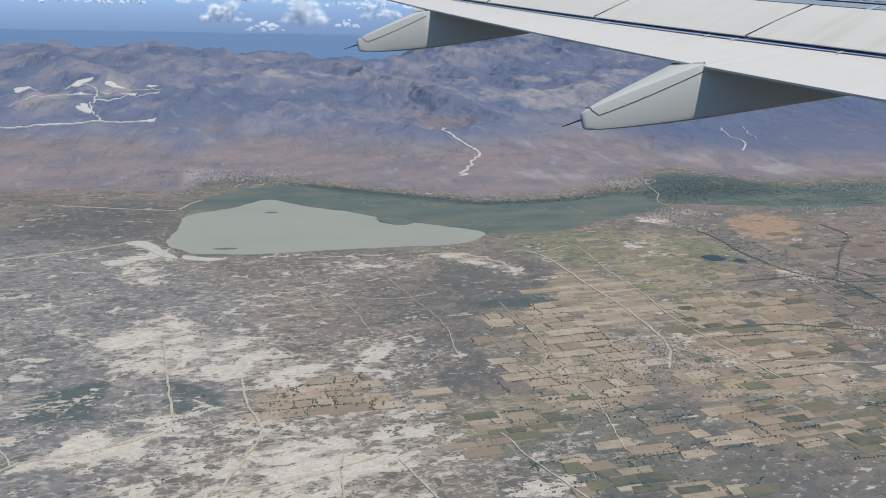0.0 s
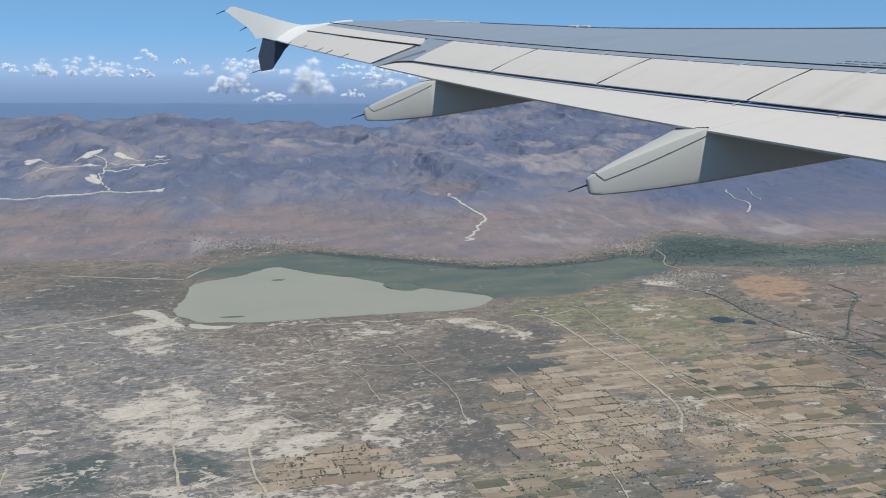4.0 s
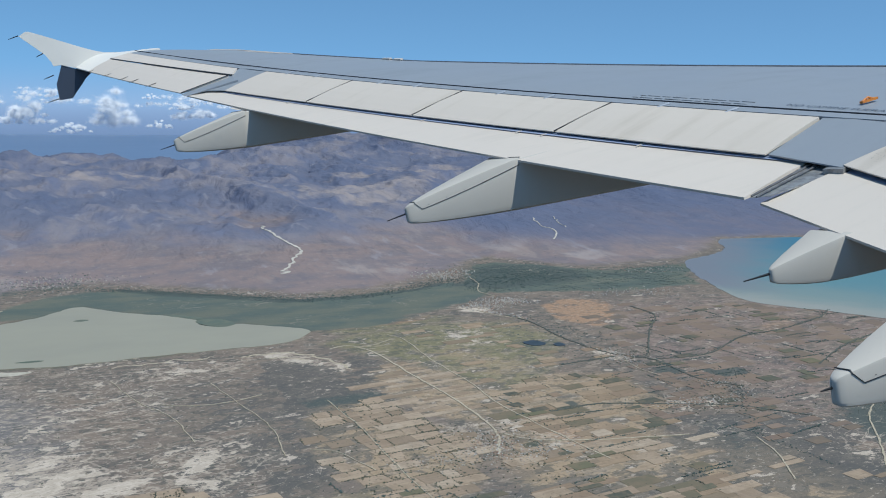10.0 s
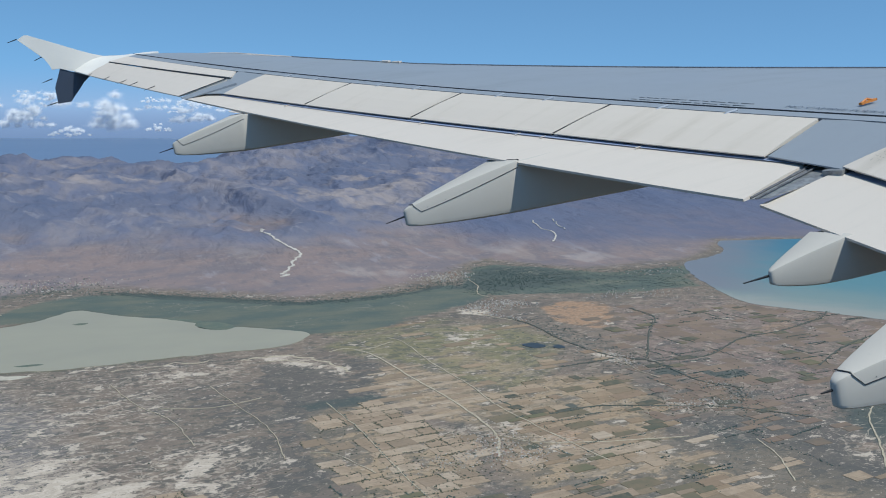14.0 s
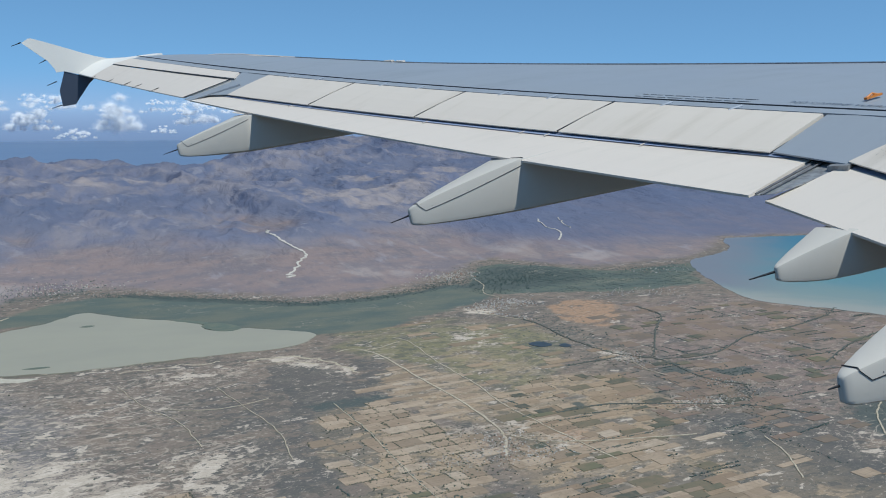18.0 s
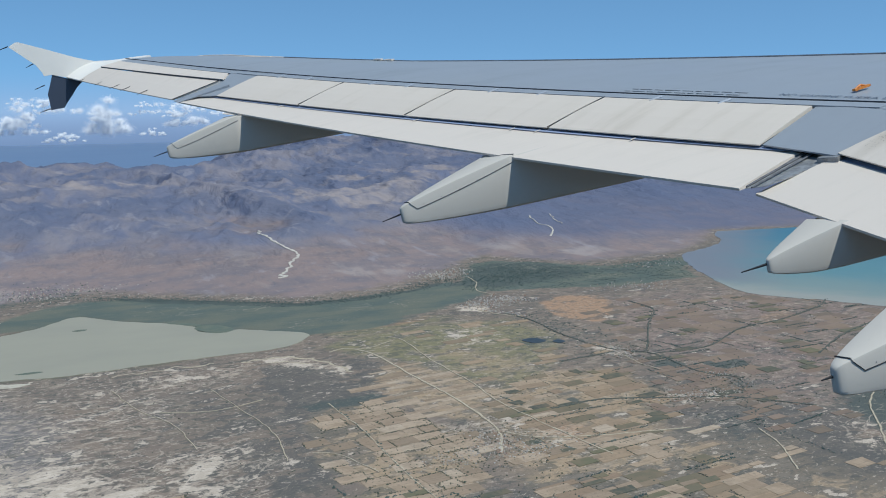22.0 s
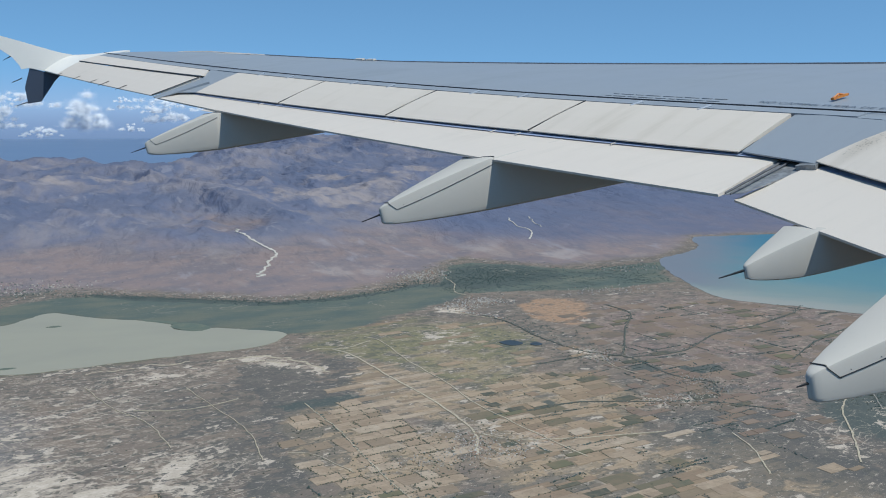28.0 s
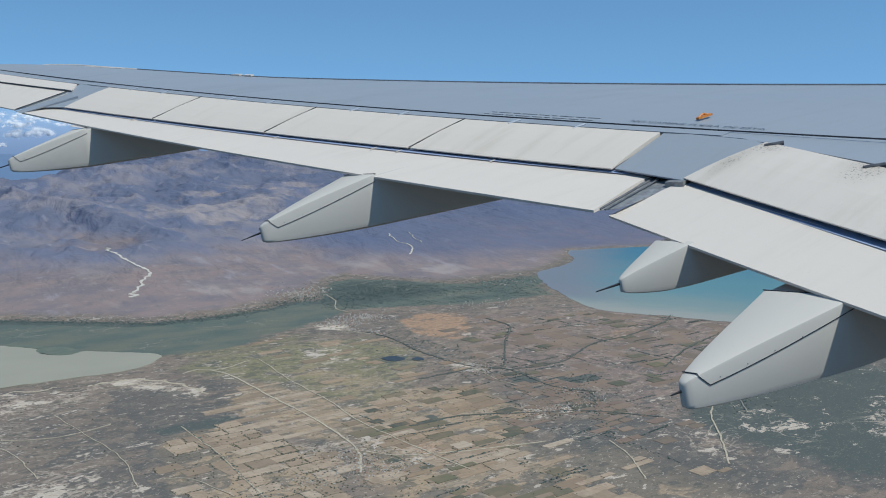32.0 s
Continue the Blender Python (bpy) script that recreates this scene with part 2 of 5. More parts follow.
def x_te(y):
    return -6.234 - 0.2661 * (y - 5.955) if y > 5.97 else -6.148 - 0.0955 * (5.985 - y)


def z_te(y):
    return zt(y) - (0.069 if y > 5.97 else 0.125)


def top(y, x):
    """The upper skin's height between the leading edge and the hinge line."""
    s = (x - x_hinge(y)) / (x_le(y) - x_hinge(y))
    s = min(max(s, 0.0), 1.0)
    return (zt(y) + 0.078) * (1 - s) + z_le(y) * s + 0.05 * math.sin(math.pi * s) * (1 - s * 0.5)


def sheet(outer, inner, steps, thickness, zf, curve=0.0):
    """A thin solid panel between two chordwise edges, outer=(y, x_front, x_back), inner likewise; zf(y, fraction) gives its height."""
    rings = []
    for i in range(steps + 1):
        a = i / steps
        y0 = outer[0] + (inner[0] - outer[0]) * a
        xf = outer[1] + (inner[1] - outer[1]) * a
        xb = outer[2] + (inner[2] - outer[2]) * a
        up, low = [], []
        for k in range(5):
            s = k / 4
            y = y0 + (outer[3] + (inner[3] - outer[3]) * a) * s
            z = zf(y, s) + curve * math.sin(math.pi * s)
            up.append((xf + (xb - xf) * s, y, z))
            low.append((xf + (xb - xf) * s, y, z - thickness * (1 - 0.85 * s)))
        rings.append(up + low[::-1])
    return loft(rings)


wing = new("aircraft_wing")
wing.matrix_world = WING_POSE
tagged(wing, "grey and white airliner wing with a tip fence, seen in flight", "aircraft wing")

# box: upper skin, nose and underside
rings = []
for y in list(np.linspace(1.9, 13.2, 40)) + list(np.linspace(13.4, 16.5, 20)):
    up, low = [], []
    xl, xh = x_le(y), x_hinge(y)
    thick = 0.10 * (xl - x_te(y))
    for k in range(9):
        s = 1 - k / 8
        x = xh + (xl - xh) * s
        up.append((x, y, top(y, x)))
        low.append((x - 0.05 * s, y, top(y, x) - thick * (0.85 if s < 0.6 else 0.25 + 0.6 * ((1 - s) / 0.4) ** 0.5)))
    rings.append(up + low[::-1])
box = part("wing_box", loft(rings), GREY, wing, "grey painted upper skin of the wing", True)


for y_from, count, mat, label in ((2.0, 25, INK, "dark seal along the leading edge"), (14.5, 4, WHITE, "white leading edge near the tip")):
    bm = bmesh.new()
    for k in range(count):
        y0, y1 = y_from + 0.5 * k, y_from + 0.5 * k + 0.5
        rod(bm, (x_le(y0) - 0.01, y0, z_le(y0) + 0.004), (x_le(y1) - 0.01, y1, z_le(y1) + 0.004), 0.010, 0.010, 6)
    part("slat_edge", bm, mat, wing, label)


bm = sheet((16.5, x_le(16.5) - 0.002, x_le(16.5) - 0.26, 0), (14.7, x_le(14.7) - 0.002, x_le(14.7) - 0.06, 0), 8, 0.03, lambda y, s: top(y, x_le(y) - (0.06 + 0.11 * (y - 14.7)) * s) + 0.008)
part("tip_leading_edge", bm, WHITE, wing, "white painted leading edge near the tip")

bm = bmesh.new()
for dy in (-0.10, 0.06):
    bmesh.ops.create_cube(bm, size=1, matrix=pose(x_le(12.90 + dy) - 0.04, 12.90 + dy, z_le(12.90 + dy) + 0.02, 8, 0, 27) @ Matrix.Diagonal((0.05, 0.13, 0.018, 1)))
part("slat_fitting", bm, WHITE, wing, "small white fitting on the leading edge")


def sp_z(y, s):
    return zt(y) + 0.082 - 0.119 * s


# strip between the skin seam and the spoilers
bm = sheet((13.35, x_hinge(13.35) + 0.08, x_hinge(13.35), 0), (6.1, x_hinge(6.1) + 0.08, x_hinge(6.1), 0), 26, 0.03, lambda y, s: zt(y) + 0.088 - 0.004 * s)
part("hinge_strip", bm, GREY, wing)


def x_seam(y):
    return -5.045 - 0.3263 * (y - 6.495)


bm = bmesh.new()
seam = [2.6 + 0.5 * k for k in range(29)]
for y0, y1 in zip(seam, seam[1:]):
    rod(bm, (x_seam(y0), y0, max(top(y0, x_seam(y0)), zt(y0) + 0.084) + 0.001), (x_seam(y1), y1, max(top(y1, x_seam(y1)), zt(y1) + 0.084) + 0.001), 0.0055, 0.0055, 5)
part("skin_seam", bm, SEAL, wing)

# four outboard spoilers
EDGE = [12.9 - 1.604 * k for k in range(5)]
for y0, y1 in zip(EDGE, EDGE[1:]):
    a, b = y0 - 0.012, y1 + 0.012
    go, gi = 0.03 if y0 > 12.5 else 0.05, -0.045 if y1 < 7 else 0.05
    bm = sheet((a, x_hinge(a) - 0.012, x_sp(a), go), (b, x_hinge(b) - 0.012, x_sp(b), gi), 6, 0.05, sp_z, 0.008)
    s = part("spoiler", bm, CREAM, wing, "off-white spoiler panel with dirt streaks")
    for f in (0.28, 0.62):
        y = a + (b - a) * f
        bm = bmesh.new()
        rod(bm, (x_hinge(y) + 0.05, y, zt(y) + 0.086), (x_hinge(y) - 0.04, y + 0.03, zt(y) + 0.080), 0.016, 0.008, 6)
        part("hinge", bm, STRIP, s)

for y in EDGE[1:4]:
    bm = bmesh.new()
    rod(bm, (x_hinge(y), y, zt(y) + 0.084), (x_sp(y), y + 0.05, zt(y + 0.05) - 0.034), 0.004, 0.0045, 5)
    part("spoiler_gap", bm, SEAL, wing)
# strips laid on the flap nose; their colour stands in for slot shade
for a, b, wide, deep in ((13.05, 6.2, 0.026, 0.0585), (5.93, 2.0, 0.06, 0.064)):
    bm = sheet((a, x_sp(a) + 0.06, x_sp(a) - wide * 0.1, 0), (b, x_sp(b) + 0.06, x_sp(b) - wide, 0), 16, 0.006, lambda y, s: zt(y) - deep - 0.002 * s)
    part("slot_shade_strip", bm, SHADY, wing, "strip on the flap nose, coloured as the blue shade in the slot")

# panel behind the hinge line, between the two spoiler groups, and outboard of them
bm = sheet((6.48, x_hinge(6.48) + 0.02, x_sp(6.44), -0.04), (5.76, -4.99, -5.60, 0.16), 6, 0.06, lambda y, s: zt(y) + 0.080 - 0.119 * s)
part("fixed_panel", bm, GREY, wing, "grey fixed panel between the spoilers")
bm = sheet((13.5, x_hinge(13.5) + 0.02, -7.99, -0.3), (12.9, x_hinge(12.9) + 0.02, x_sp(12.9), 0.03), 5, 0.05, lambda y, s: zt(y) + 0.080 - 0.119 * s)
part("fixed_panel", bm, GREY, wing)

# inboard spoiler
bm = sheet((5.76, -5.02, -5.583, 0.164), (2.0, -5.46, -6.12, 0), 8, 0.05, lambda y, s: zt(y) + 0.084 - 0.114 * s, 0.012)
inner_sp = part("spoiler", bm, SOOTY, wing, "off-white inboard spoiler with sooty hinges")
for y in (5.70, 4.98, 3.6):
    bm = bmesh.new()
    x = lerp(y, (2.0, 5.76), (-5.46, -5.02))
    rod(bm, (x + 0.03, y - 0.05, zt(y) + 0.080), (x - 0.05, y + 0.03, zt(y) + 0.084), 0.016, 0.009, 8)
    part("hinge", bm, DARKMETAL, inner_sp)


# flaps and aileron
def flap_z(y, s):
    return zt(y) - 0.110 + 0.050 * min(1, s * 3.4) - (0.009 * s)


bm = sheet((13.27, -7.70, -8.182, 0.0), (6.29, -5.37, x_te(5.995), -0.295), 24, 0.10, flap_z)
flap_out = part("flap", bm, WHITE, wing, "white outboard flap, slightly extended")
for y in (11.6, 9.55, 8.45, 8.2, 7.35):
    bm = bmesh.new()
    bmesh.ops.create_cube(bm, size=1, matrix=pose(x_sp(y) - 0.02, y, zt(y) - 0.058, 0, 0, 18) @ Matrix.Diagonal((0.07, 0.009, 0.006, 1)))
    part("slot_bracket", bm, WHITE, flap_out)
bm = sheet((5.955, -5.42, -6.148, 0.03), (2.0, -5.85, x_te(2.0), 0.0), 12, 0.09, lambda y, s: zt(y) - 0.075 + 0.03 * min(1, s * 4.2) - 0.08 * s)
part("flap", bm, WHITE, wing, "white inboard flap, slightly extended")
bm = sheet((16.44, -8.727, x_te(16.6), 0.0), (13.31, -7.645, -8.222, 0.11), 10, 0.07, lambda y, s: zt(y) + 0.055 - 0.108 * s, 0.006)
part("aileron", bm, WHITE, wing, "white aileron")
bm = sheet((16.5, x_hinge(16.5) - 0.01, -8.715, 0.0), (13.5, x_hinge(13.5) - 0.03, -7.60, -0.2), 8, 0.05, lambda y, s: zt(y) + 0.082 - 0.02 * s)
part("aileron_shroud", bm, WHITE, wing)
bm = bmesh.new()
rod(bm, (-8.72, 16.44, zt(16.44) + 0.058), (-7.645, 13.31, zt(13.31) + 0.06), 0.007, 0.008, 5)
rod(bm, (-7.645, 13.305, zt(13.31) + 0.057), (-8.222, 13.415, zt(13.42) - 0.05), 0.004, 0.005, 5)
part("aileron_gap", bm, SEAL, wing)

bm = sheet((13.30, -7.60, -8.218, 0.105), (13.0, -7.60, -8.19, 0.24), 3, 0.03, lambda y, s: zt(y) + 0.036 - 0.104 * s)
part("fixed_panel", bm, GREY, wing)

# flap end fittings at the kink
bm = bmesh.new()
for dy, r in ((0.0, 0.007), (0.055, 0.010), (0.10, 0.006)):
    rod(bm, (-5.56, 6.13 + dy, zt(6.15) - 0.072), (-6.18, 5.97 + dy * 0.85, zt(6.0) - 0.082), r, r * 0.8, 6)
part("flap_end_rail", bm, DARKMETAL, wing, "dark flap end rails at the trailing edge kink")
bm = bmesh.new()
bmesh.ops.create_cube(bm, size=1, matrix=pose(-5.60, 5.96, zt(5.96) - 0.06, 0, 0, 20) @ Matrix.Diagonal((0.10, 0.12, 0.03, 1)))
part("corner_bracket", bm, METAL, wing)
bm = sheet((6.26, -5.50, -6.20, -0.24), (5.98, -5.50, -6.10, -0.03), 2, 0.02, lambda y, s: zt(y) - 0.078 - 0.01 * s)
part("flap_end_plate", bm, METAL, wing, "grey channel between the two flaps")
bm = sheet((12.12, -7.80, -7.915, 0.0), (11.74, -7.69, -7.80, 0.06), 2, 0.012, lambda y, s: z_te(y) - 0.001 - 0.022 * s)
part("fairing_tab", bm, WHITE, flap_out)


# wing tip fence
def plate(points, thick):
    rings = []
    for dy in (-thick / 2, thick / 2):
        rings.append([(p[0], p[1] + dy, p[2]) for p in points])
    bm = loft(rings)
    bmesh.ops.triangulate(bm, faces=[f for f in bm.faces if len(f.verts) > 4])
    return bm


def fence_line(points, y0):
    return [(x, y0 + 0.01 * (z - 0.7), z) for x, z in points]


bm = plate(fence_line([(-8.45, 0.80), (-8.746, 0.848), (-8.90, 0.912), (-9.044, 0.985), (-9.395, 1.178), (-9.696, 1.338), (-9.745, 1.345), (-9.847, 1.30), (-9.717, 1.149), (-9.567, 0.975), (-9.51, 0.85), (-9.50, 0.79), (-9.39, 0.785), (-8.995, 0.61), (-8.7, 0.70)], 17.08), 0.03)
fence = part("wingtip_fence", bm, TIP, wing, "white upper half of the wingtip fence")
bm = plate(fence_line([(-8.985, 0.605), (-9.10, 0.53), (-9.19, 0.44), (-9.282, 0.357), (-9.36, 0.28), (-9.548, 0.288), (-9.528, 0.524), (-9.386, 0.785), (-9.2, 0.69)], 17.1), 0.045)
part("lower_fence", bm, NAVY, fence, "lower half of the fence, dark with shade put into its paint")
# tip fairing that sweeps up into the fence
rings = []
for y in (16.45, 16.6, 16.72, 16.83, 16.92, 16.99, 17.04, 17.07):
    g = (y - 16.45) / 0.62
    xa, xb = -8.0 - 0.66 * g ** 1.6, -9.035 - 0.17 * g
    za, zb = zt(y) + 0.074 - 0.036 * g, zt(y) - 0.066
    up = [(xa + (xb - xa) * k / 9, y, za + (zb - za) * (k / 9) ** 1.5 + 0.045 * g ** 4 * math.sin(math.pi * (k / 9) ** 0.8)) for k in range(10)]
    rings.append(up + [(x, yy, z - 0.05 + 0.035 * (i / 9)) for i, (x, yy, z) in reversed(list(enumerate(up)))])
part("tip_cap", loft(rings), TIP, wing, "white wingtip cap", True)
bm = None
for a, b in (((-9.85, 17.1, 1.31), (-9.995, 17.11, 1.285)), ((-9.58, 17.08, 1.0), (-9.70, 17.09, 0.965)), ((-9.53, 17.06, 0.66), (-9.68, 17.07, 0.63)), ((-9.55, 17.05, 0.31), (-9.71, 17.06, 0.29))):
    bm = bmesh.new()
    rod(bm, a, b, 0.009, 0.004, 5)
    part("static_discharger", bm, BLACK, wing)
for y in (16.35, 15.75, 15.2, 14.85, 14.3):
    bm = bmesh.new()
    rod(bm, (x_te(y) + 0.07, y, zt(y) - 0.028), (x_te(y) - 0.075, y - 0.01, zt(y) - 0.052), 0.005, 0.002, 5)
    part("static_discharger", bm, BLACK, wing)


# flap track fairings
def fairing(y, half, te, tip_top, tip_low, low, nose, spike):
    """te: (x, z) where it leaves the trailing edge; tip_top, tip_low: (x, z) of its blunt end; low: (x, z) of its keel below the edge; nose: (x, z) of its keel ahead."""
    rings = []
    tip = (tip_top[0] + tip_low[0]) / 2
    span = te[0] - tip

    def shape(f):
        x = tip + span * f
        zu = tip_top[1] + (te[1] - tip_top[1]) * f ** 0.82
        fl = min(1.0, max(0.0, (x - tip) / (low[0] - tip)))
        zl = tip_low[1] + (low[1] - tip_low[1]) * fl ** 0.7
        if x > low[0]:
            zl = low[1] + (nose[1] - low[1]) * (x - low[0]) / (nose[0] - low[0])
        return x, zu, zl, half * (0.15 + 0.85 * f), half * (0.02 + 0.98 * f ** 0.74)

    def ring(x, zu, zl, near, wide, slant):
        d = zu - zl
        r = min(0.012, 0.1 * d)
        far = [(wide - 1.2 * r, zu), (wide - 0.3 * r, zu - 0.3 * r), (wide, zu - 1.2 * r), (wide, zl + 0.16 * d), (wide * 0.93, zl + 0.05 * d), (wide * 0.72, zl)]
        close = [(near - 1.2 * r, zu), (near - 0.3 * r, zu - 0.3 * r), (near, zu - 1.2 * r), (near, zl + 0.15 * d), (near * 0.93, zl + 0.045 * d), (near * 0.72, zl)]
        return [(x - slant * u, y + u, z) for u, z in far] + [(x + slant * u, y - u, z) for u, z in close[::-1]]

    for f, cut, slim in ((0.0, 0.10, 0.55), (0.008, 0.04, 0.82), (0.022, 0.01, 0.96), (0.05, 0, 1), (0.1, 0, 1), (0.2, 0, 1), (0.35, 0, 1), (0.5, 0, 1), (0.65, 0, 1), (0.8, 0, 1), (0.92, 0, 1), (0.998, 0, 1)):
        x, zu, zl, near, wide = shape(f)
        d = zu - zl
        rings.append(ring(x, zu - cut * d, zl + cut * d, near * slim, wide * slim, 0.25 * f ** 3))
    for f in (0.006, 0.3, 0.6, 1.0):
        x = te[0] + (nose[0] - te[0]) * f
        rings.append(ring(x, te[1] - 0.012, low[1] + (nose[1] - low[1]) * (x - low[0]) / (nose[0] - low[0]), half, half, 0.25 * (1 - f)))
    body = part("flap_track_fairing", loft(rings), FAIR, wing, "off-white canoe-shaped flap track fairing", True)
    bm = bmesh.new()
    rod(bm, (tip + 0.03, y, (tip_top[1] * 0.6 + tip_low[1] * 0.4)), spike, 0.008, 0.003, 5)
    part("static_discharger", bm, BLACK, body)
    if half < 0.13:
        return body
    # joint that runs along the near side and over the end
    bm = bmesh.new()
    side = []
    for k in range(9):
        f = 0.14 + 0.84 * k / 8
        x, zu, zl, near, wide = shape(f)
        side.append((x + 0.25 * f ** 3 * near, y - near - 0.001, zu - (zu - zl) * (0.40 - 0.27 * k / 8)))
    for p, q in zip(side, side[1:]):
        rod(bm, p, q, 0.0024, 0.0024, 4)
    x, zu, zl, near, wide = shape(0.085)
    corner, over = (x, y - near - 0.001, zu - 0.008), (x, y - near + 0.010, zu + 0.003)
    rod(bm, side[0], corner, 0.0024, 0.0024, 4)
    rod(bm, corner, over, 0.003, 0.003, 4)
    x, zu, zl, near, wide = shape(0.07)
    rod(bm, over, (x, y + wide * 0.97, zu + 0.003), 0.003, 0.003, 4)
    rod(bm, (te[0] + 0.25 * half - 0.004, y - half, te[1] + 0.001), (te[0] - 0.25 * half - 0.004, y + half, te[1] + 0.001), 0.003, 0.003, 4)
    part("joint", bm, SEAL, body)
    for k in range(5):
        f = 0.2 + 0.16 * k
        x, zu, zl, near, wide = shape(f)
        bm = bmesh.new()
        x += 0.25 * f ** 3 * near
        z = zu - (zu - zl) * (0.30 - 0.03 * k)
        rod(bm, (x, y - near + 0.003, z), (x, y - near - 0.001, z), 0.003, 0.003, 6)
        part("screw", bm, DARKMETAL, body)
    return body


fairing(11.93, 0.18, (-7.86, -0.293), (-8.59, -0.438), (-8.60, -0.553), (-7.867, -0.685), (-6.3, -0.80), (-8.745, 11.93, -0.503))
fairing(7.95, 0.175, (-6.745, -0.911), (-7.575, -1.072), (-7.574, -1.185), (-6.84, -1.285), (-5.2, -1.42), (-7.716, 7.95, -1.133))
fairing(5.42, 0.12, (-6.20, -1.325), (-6.615, -1.412), (-6.615, -1.476), (-6.367, -1.547), (-5.0, -1.685), (-6.771, 5.42, -1.429))
fairing(4.53, 0.21, (-6.28, -1.458), (-7.113, -1.575), (-7.13, -1.692), (-6.549, -1.778), (-4.8, -1.97), (-7.189, 4.51, -1.604))

# markings, hook and small fittings on the skin
def skin_text(words, y, x, size, turn):
    cu = bpy.data.curves.new("marking", "FONT")
    cu.body = words
    cu.size = size
    cu.align_x = "LEFT"
    ob = new("marking_text", cu)
    dz_dy = (top(y + 0.3, x - 0.05) - top(y - 0.3, x + 0.05)) / 0.6
    along = Vector((math.sin(radians(turn)), -math.cos(radians(turn)), -dz_dy)).normalized()
    across = Vector((math.cos(radians(turn)), math.sin(radians(turn)), (top(y, x + 0.2) - top(y, x - 0.2)) / 0.4)).normalized()
    m = Matrix.Identity(4)
    m.col[0][:3], m.col[1][:3], m.col[2][:3] = along, across, along.cross(across).normalized()
    m.translation = (x, y, top(y, x) + 0.007)
    ob.data.materials.append(INK)
    ob.parent = wing
    ob.matrix_local = m
    return ob


skin_text("NO CAMINE FUERA DE ESTA", 6.93, -5.055, 0.078, 17)
for row in range(2):
    y = 8.15
    for wide in (0.05, 0.11, 0.07, 0.13, 0.09, 0.05, 0.12, 0.08, 0.10):
        y -= wide / 2 + 0.018
        bm = bmesh.new()
        x = x_seam(y) + 0.11 + 0.075 * row
        bmesh.ops.create_cube(bm, size=1, matrix=pose(x, y, top(y, x) + 0.003, 8.8, 0, 18) @ Matrix.Diagonal((0.016, wide, 0.003, 1)))
        part("marking_bar", bm, FAINT, wing)
        y -= wide / 2
bm = bmesh.new()
bmesh.ops.create_cube(bm, size=1, matrix=pose(-4.70, 6.55, top(6.55, -4.70) + 0.02, 0, 0, 5) @ Matrix.Diagonal((0.15, 0.025, 0.015, 1)))
rod(bm, (-4.76, 6.55, top(6.55, -4.76) + 0.02), (-4.70, 6.56, top(6.55, -4.7) + 0.04), 0.007, 0.007, 6)
rod(bm, (-4.64, 6.55, top(6.55, -4.64) + 0.02), (-4.70, 6.56, top(6.55, -4.7) + 0.04), 0.007, 0.007, 6)
part("escape_hook", bm, ORANGE, wing, "orange escape rope hook on the wing")
# ---- the land, one sheet to the horizon ----
rng = np.random.default_rng(5)
TABLE = rng.random((256, 256))


def value_noise(x, y):
    xi, yi = np.floor(x).astype(int), np.floor(y).astype(int)
    fx, fy = x - xi, y - yi
    fx, fy = fx * fx * fx * (fx * (6 * fx - 15) + 10), fy * fy * fy * (fy * (6 * fy - 15) + 10)
    a, b = TABLE[xi % 256, yi % 256], TABLE[(xi + 1) % 256, yi % 256]
    c, d = TABLE[xi % 256, (yi + 1) % 256], TABLE[(xi + 1) % 256, (yi + 1) % 256]
    return (a * (1 - fx) + b * fx) * (1 - fy) + (c * (1 - fx) + d * fx) * fy


def fbm(x, y, scale, octaves, ridged=False, gain=0.5):
    total, amp, norm = np.zeros(np.shape(x)), 1.0, 0.0
    for k in range(octaves):
        c, s = math.cos(0.6 * k), math.sin(0.6 * k)
        n = value_noise((c * x - s * y) / scale + 17.3 * k, (s * x + c * y) / scale - 9.1 * k)
        total += amp * (1 - np.abs(2 * n - 1) if ridged else n)
        norm += amp
        amp *= gain
        scale *= 0.47
    return total / norm


def soft(v, a, b):
    v = np.clip((v - a) / (b - a), 0, 1)
    return v * v * (3 - 2 * v)


# the line where the plain meets the foothills
FOOT = ((-1400, 700), (-420, 730), (-144, 760), (-100, 750), (-60, 742), (-45, 778), (-9, 794), (21, 797), (52, 782), (102, 752), (138, 730), (171, 706), (221, 709), (254, 719), (283, 739), (319, 762), (364, 812),
        (396, 832), (420, 806), (440, 775), (468, 754), (528, 762), (581, 768), (657, 815), (726, 888), (820, 875), (1000, 850), (1600, 830), (2600, 800))
FOOT_X, FOOT_Y = [p[0] for p in FOOT], [p[1] for p in FOOT]
CREST_X = (-1500, -520, -300, -120, 0, 180, 260, 340, 460, 560, 800, 1100, 2600)
CREST_Z = (74, 74, 73, 70, 54, 48, 52, 68, 86, 84, 84, 86, 80)


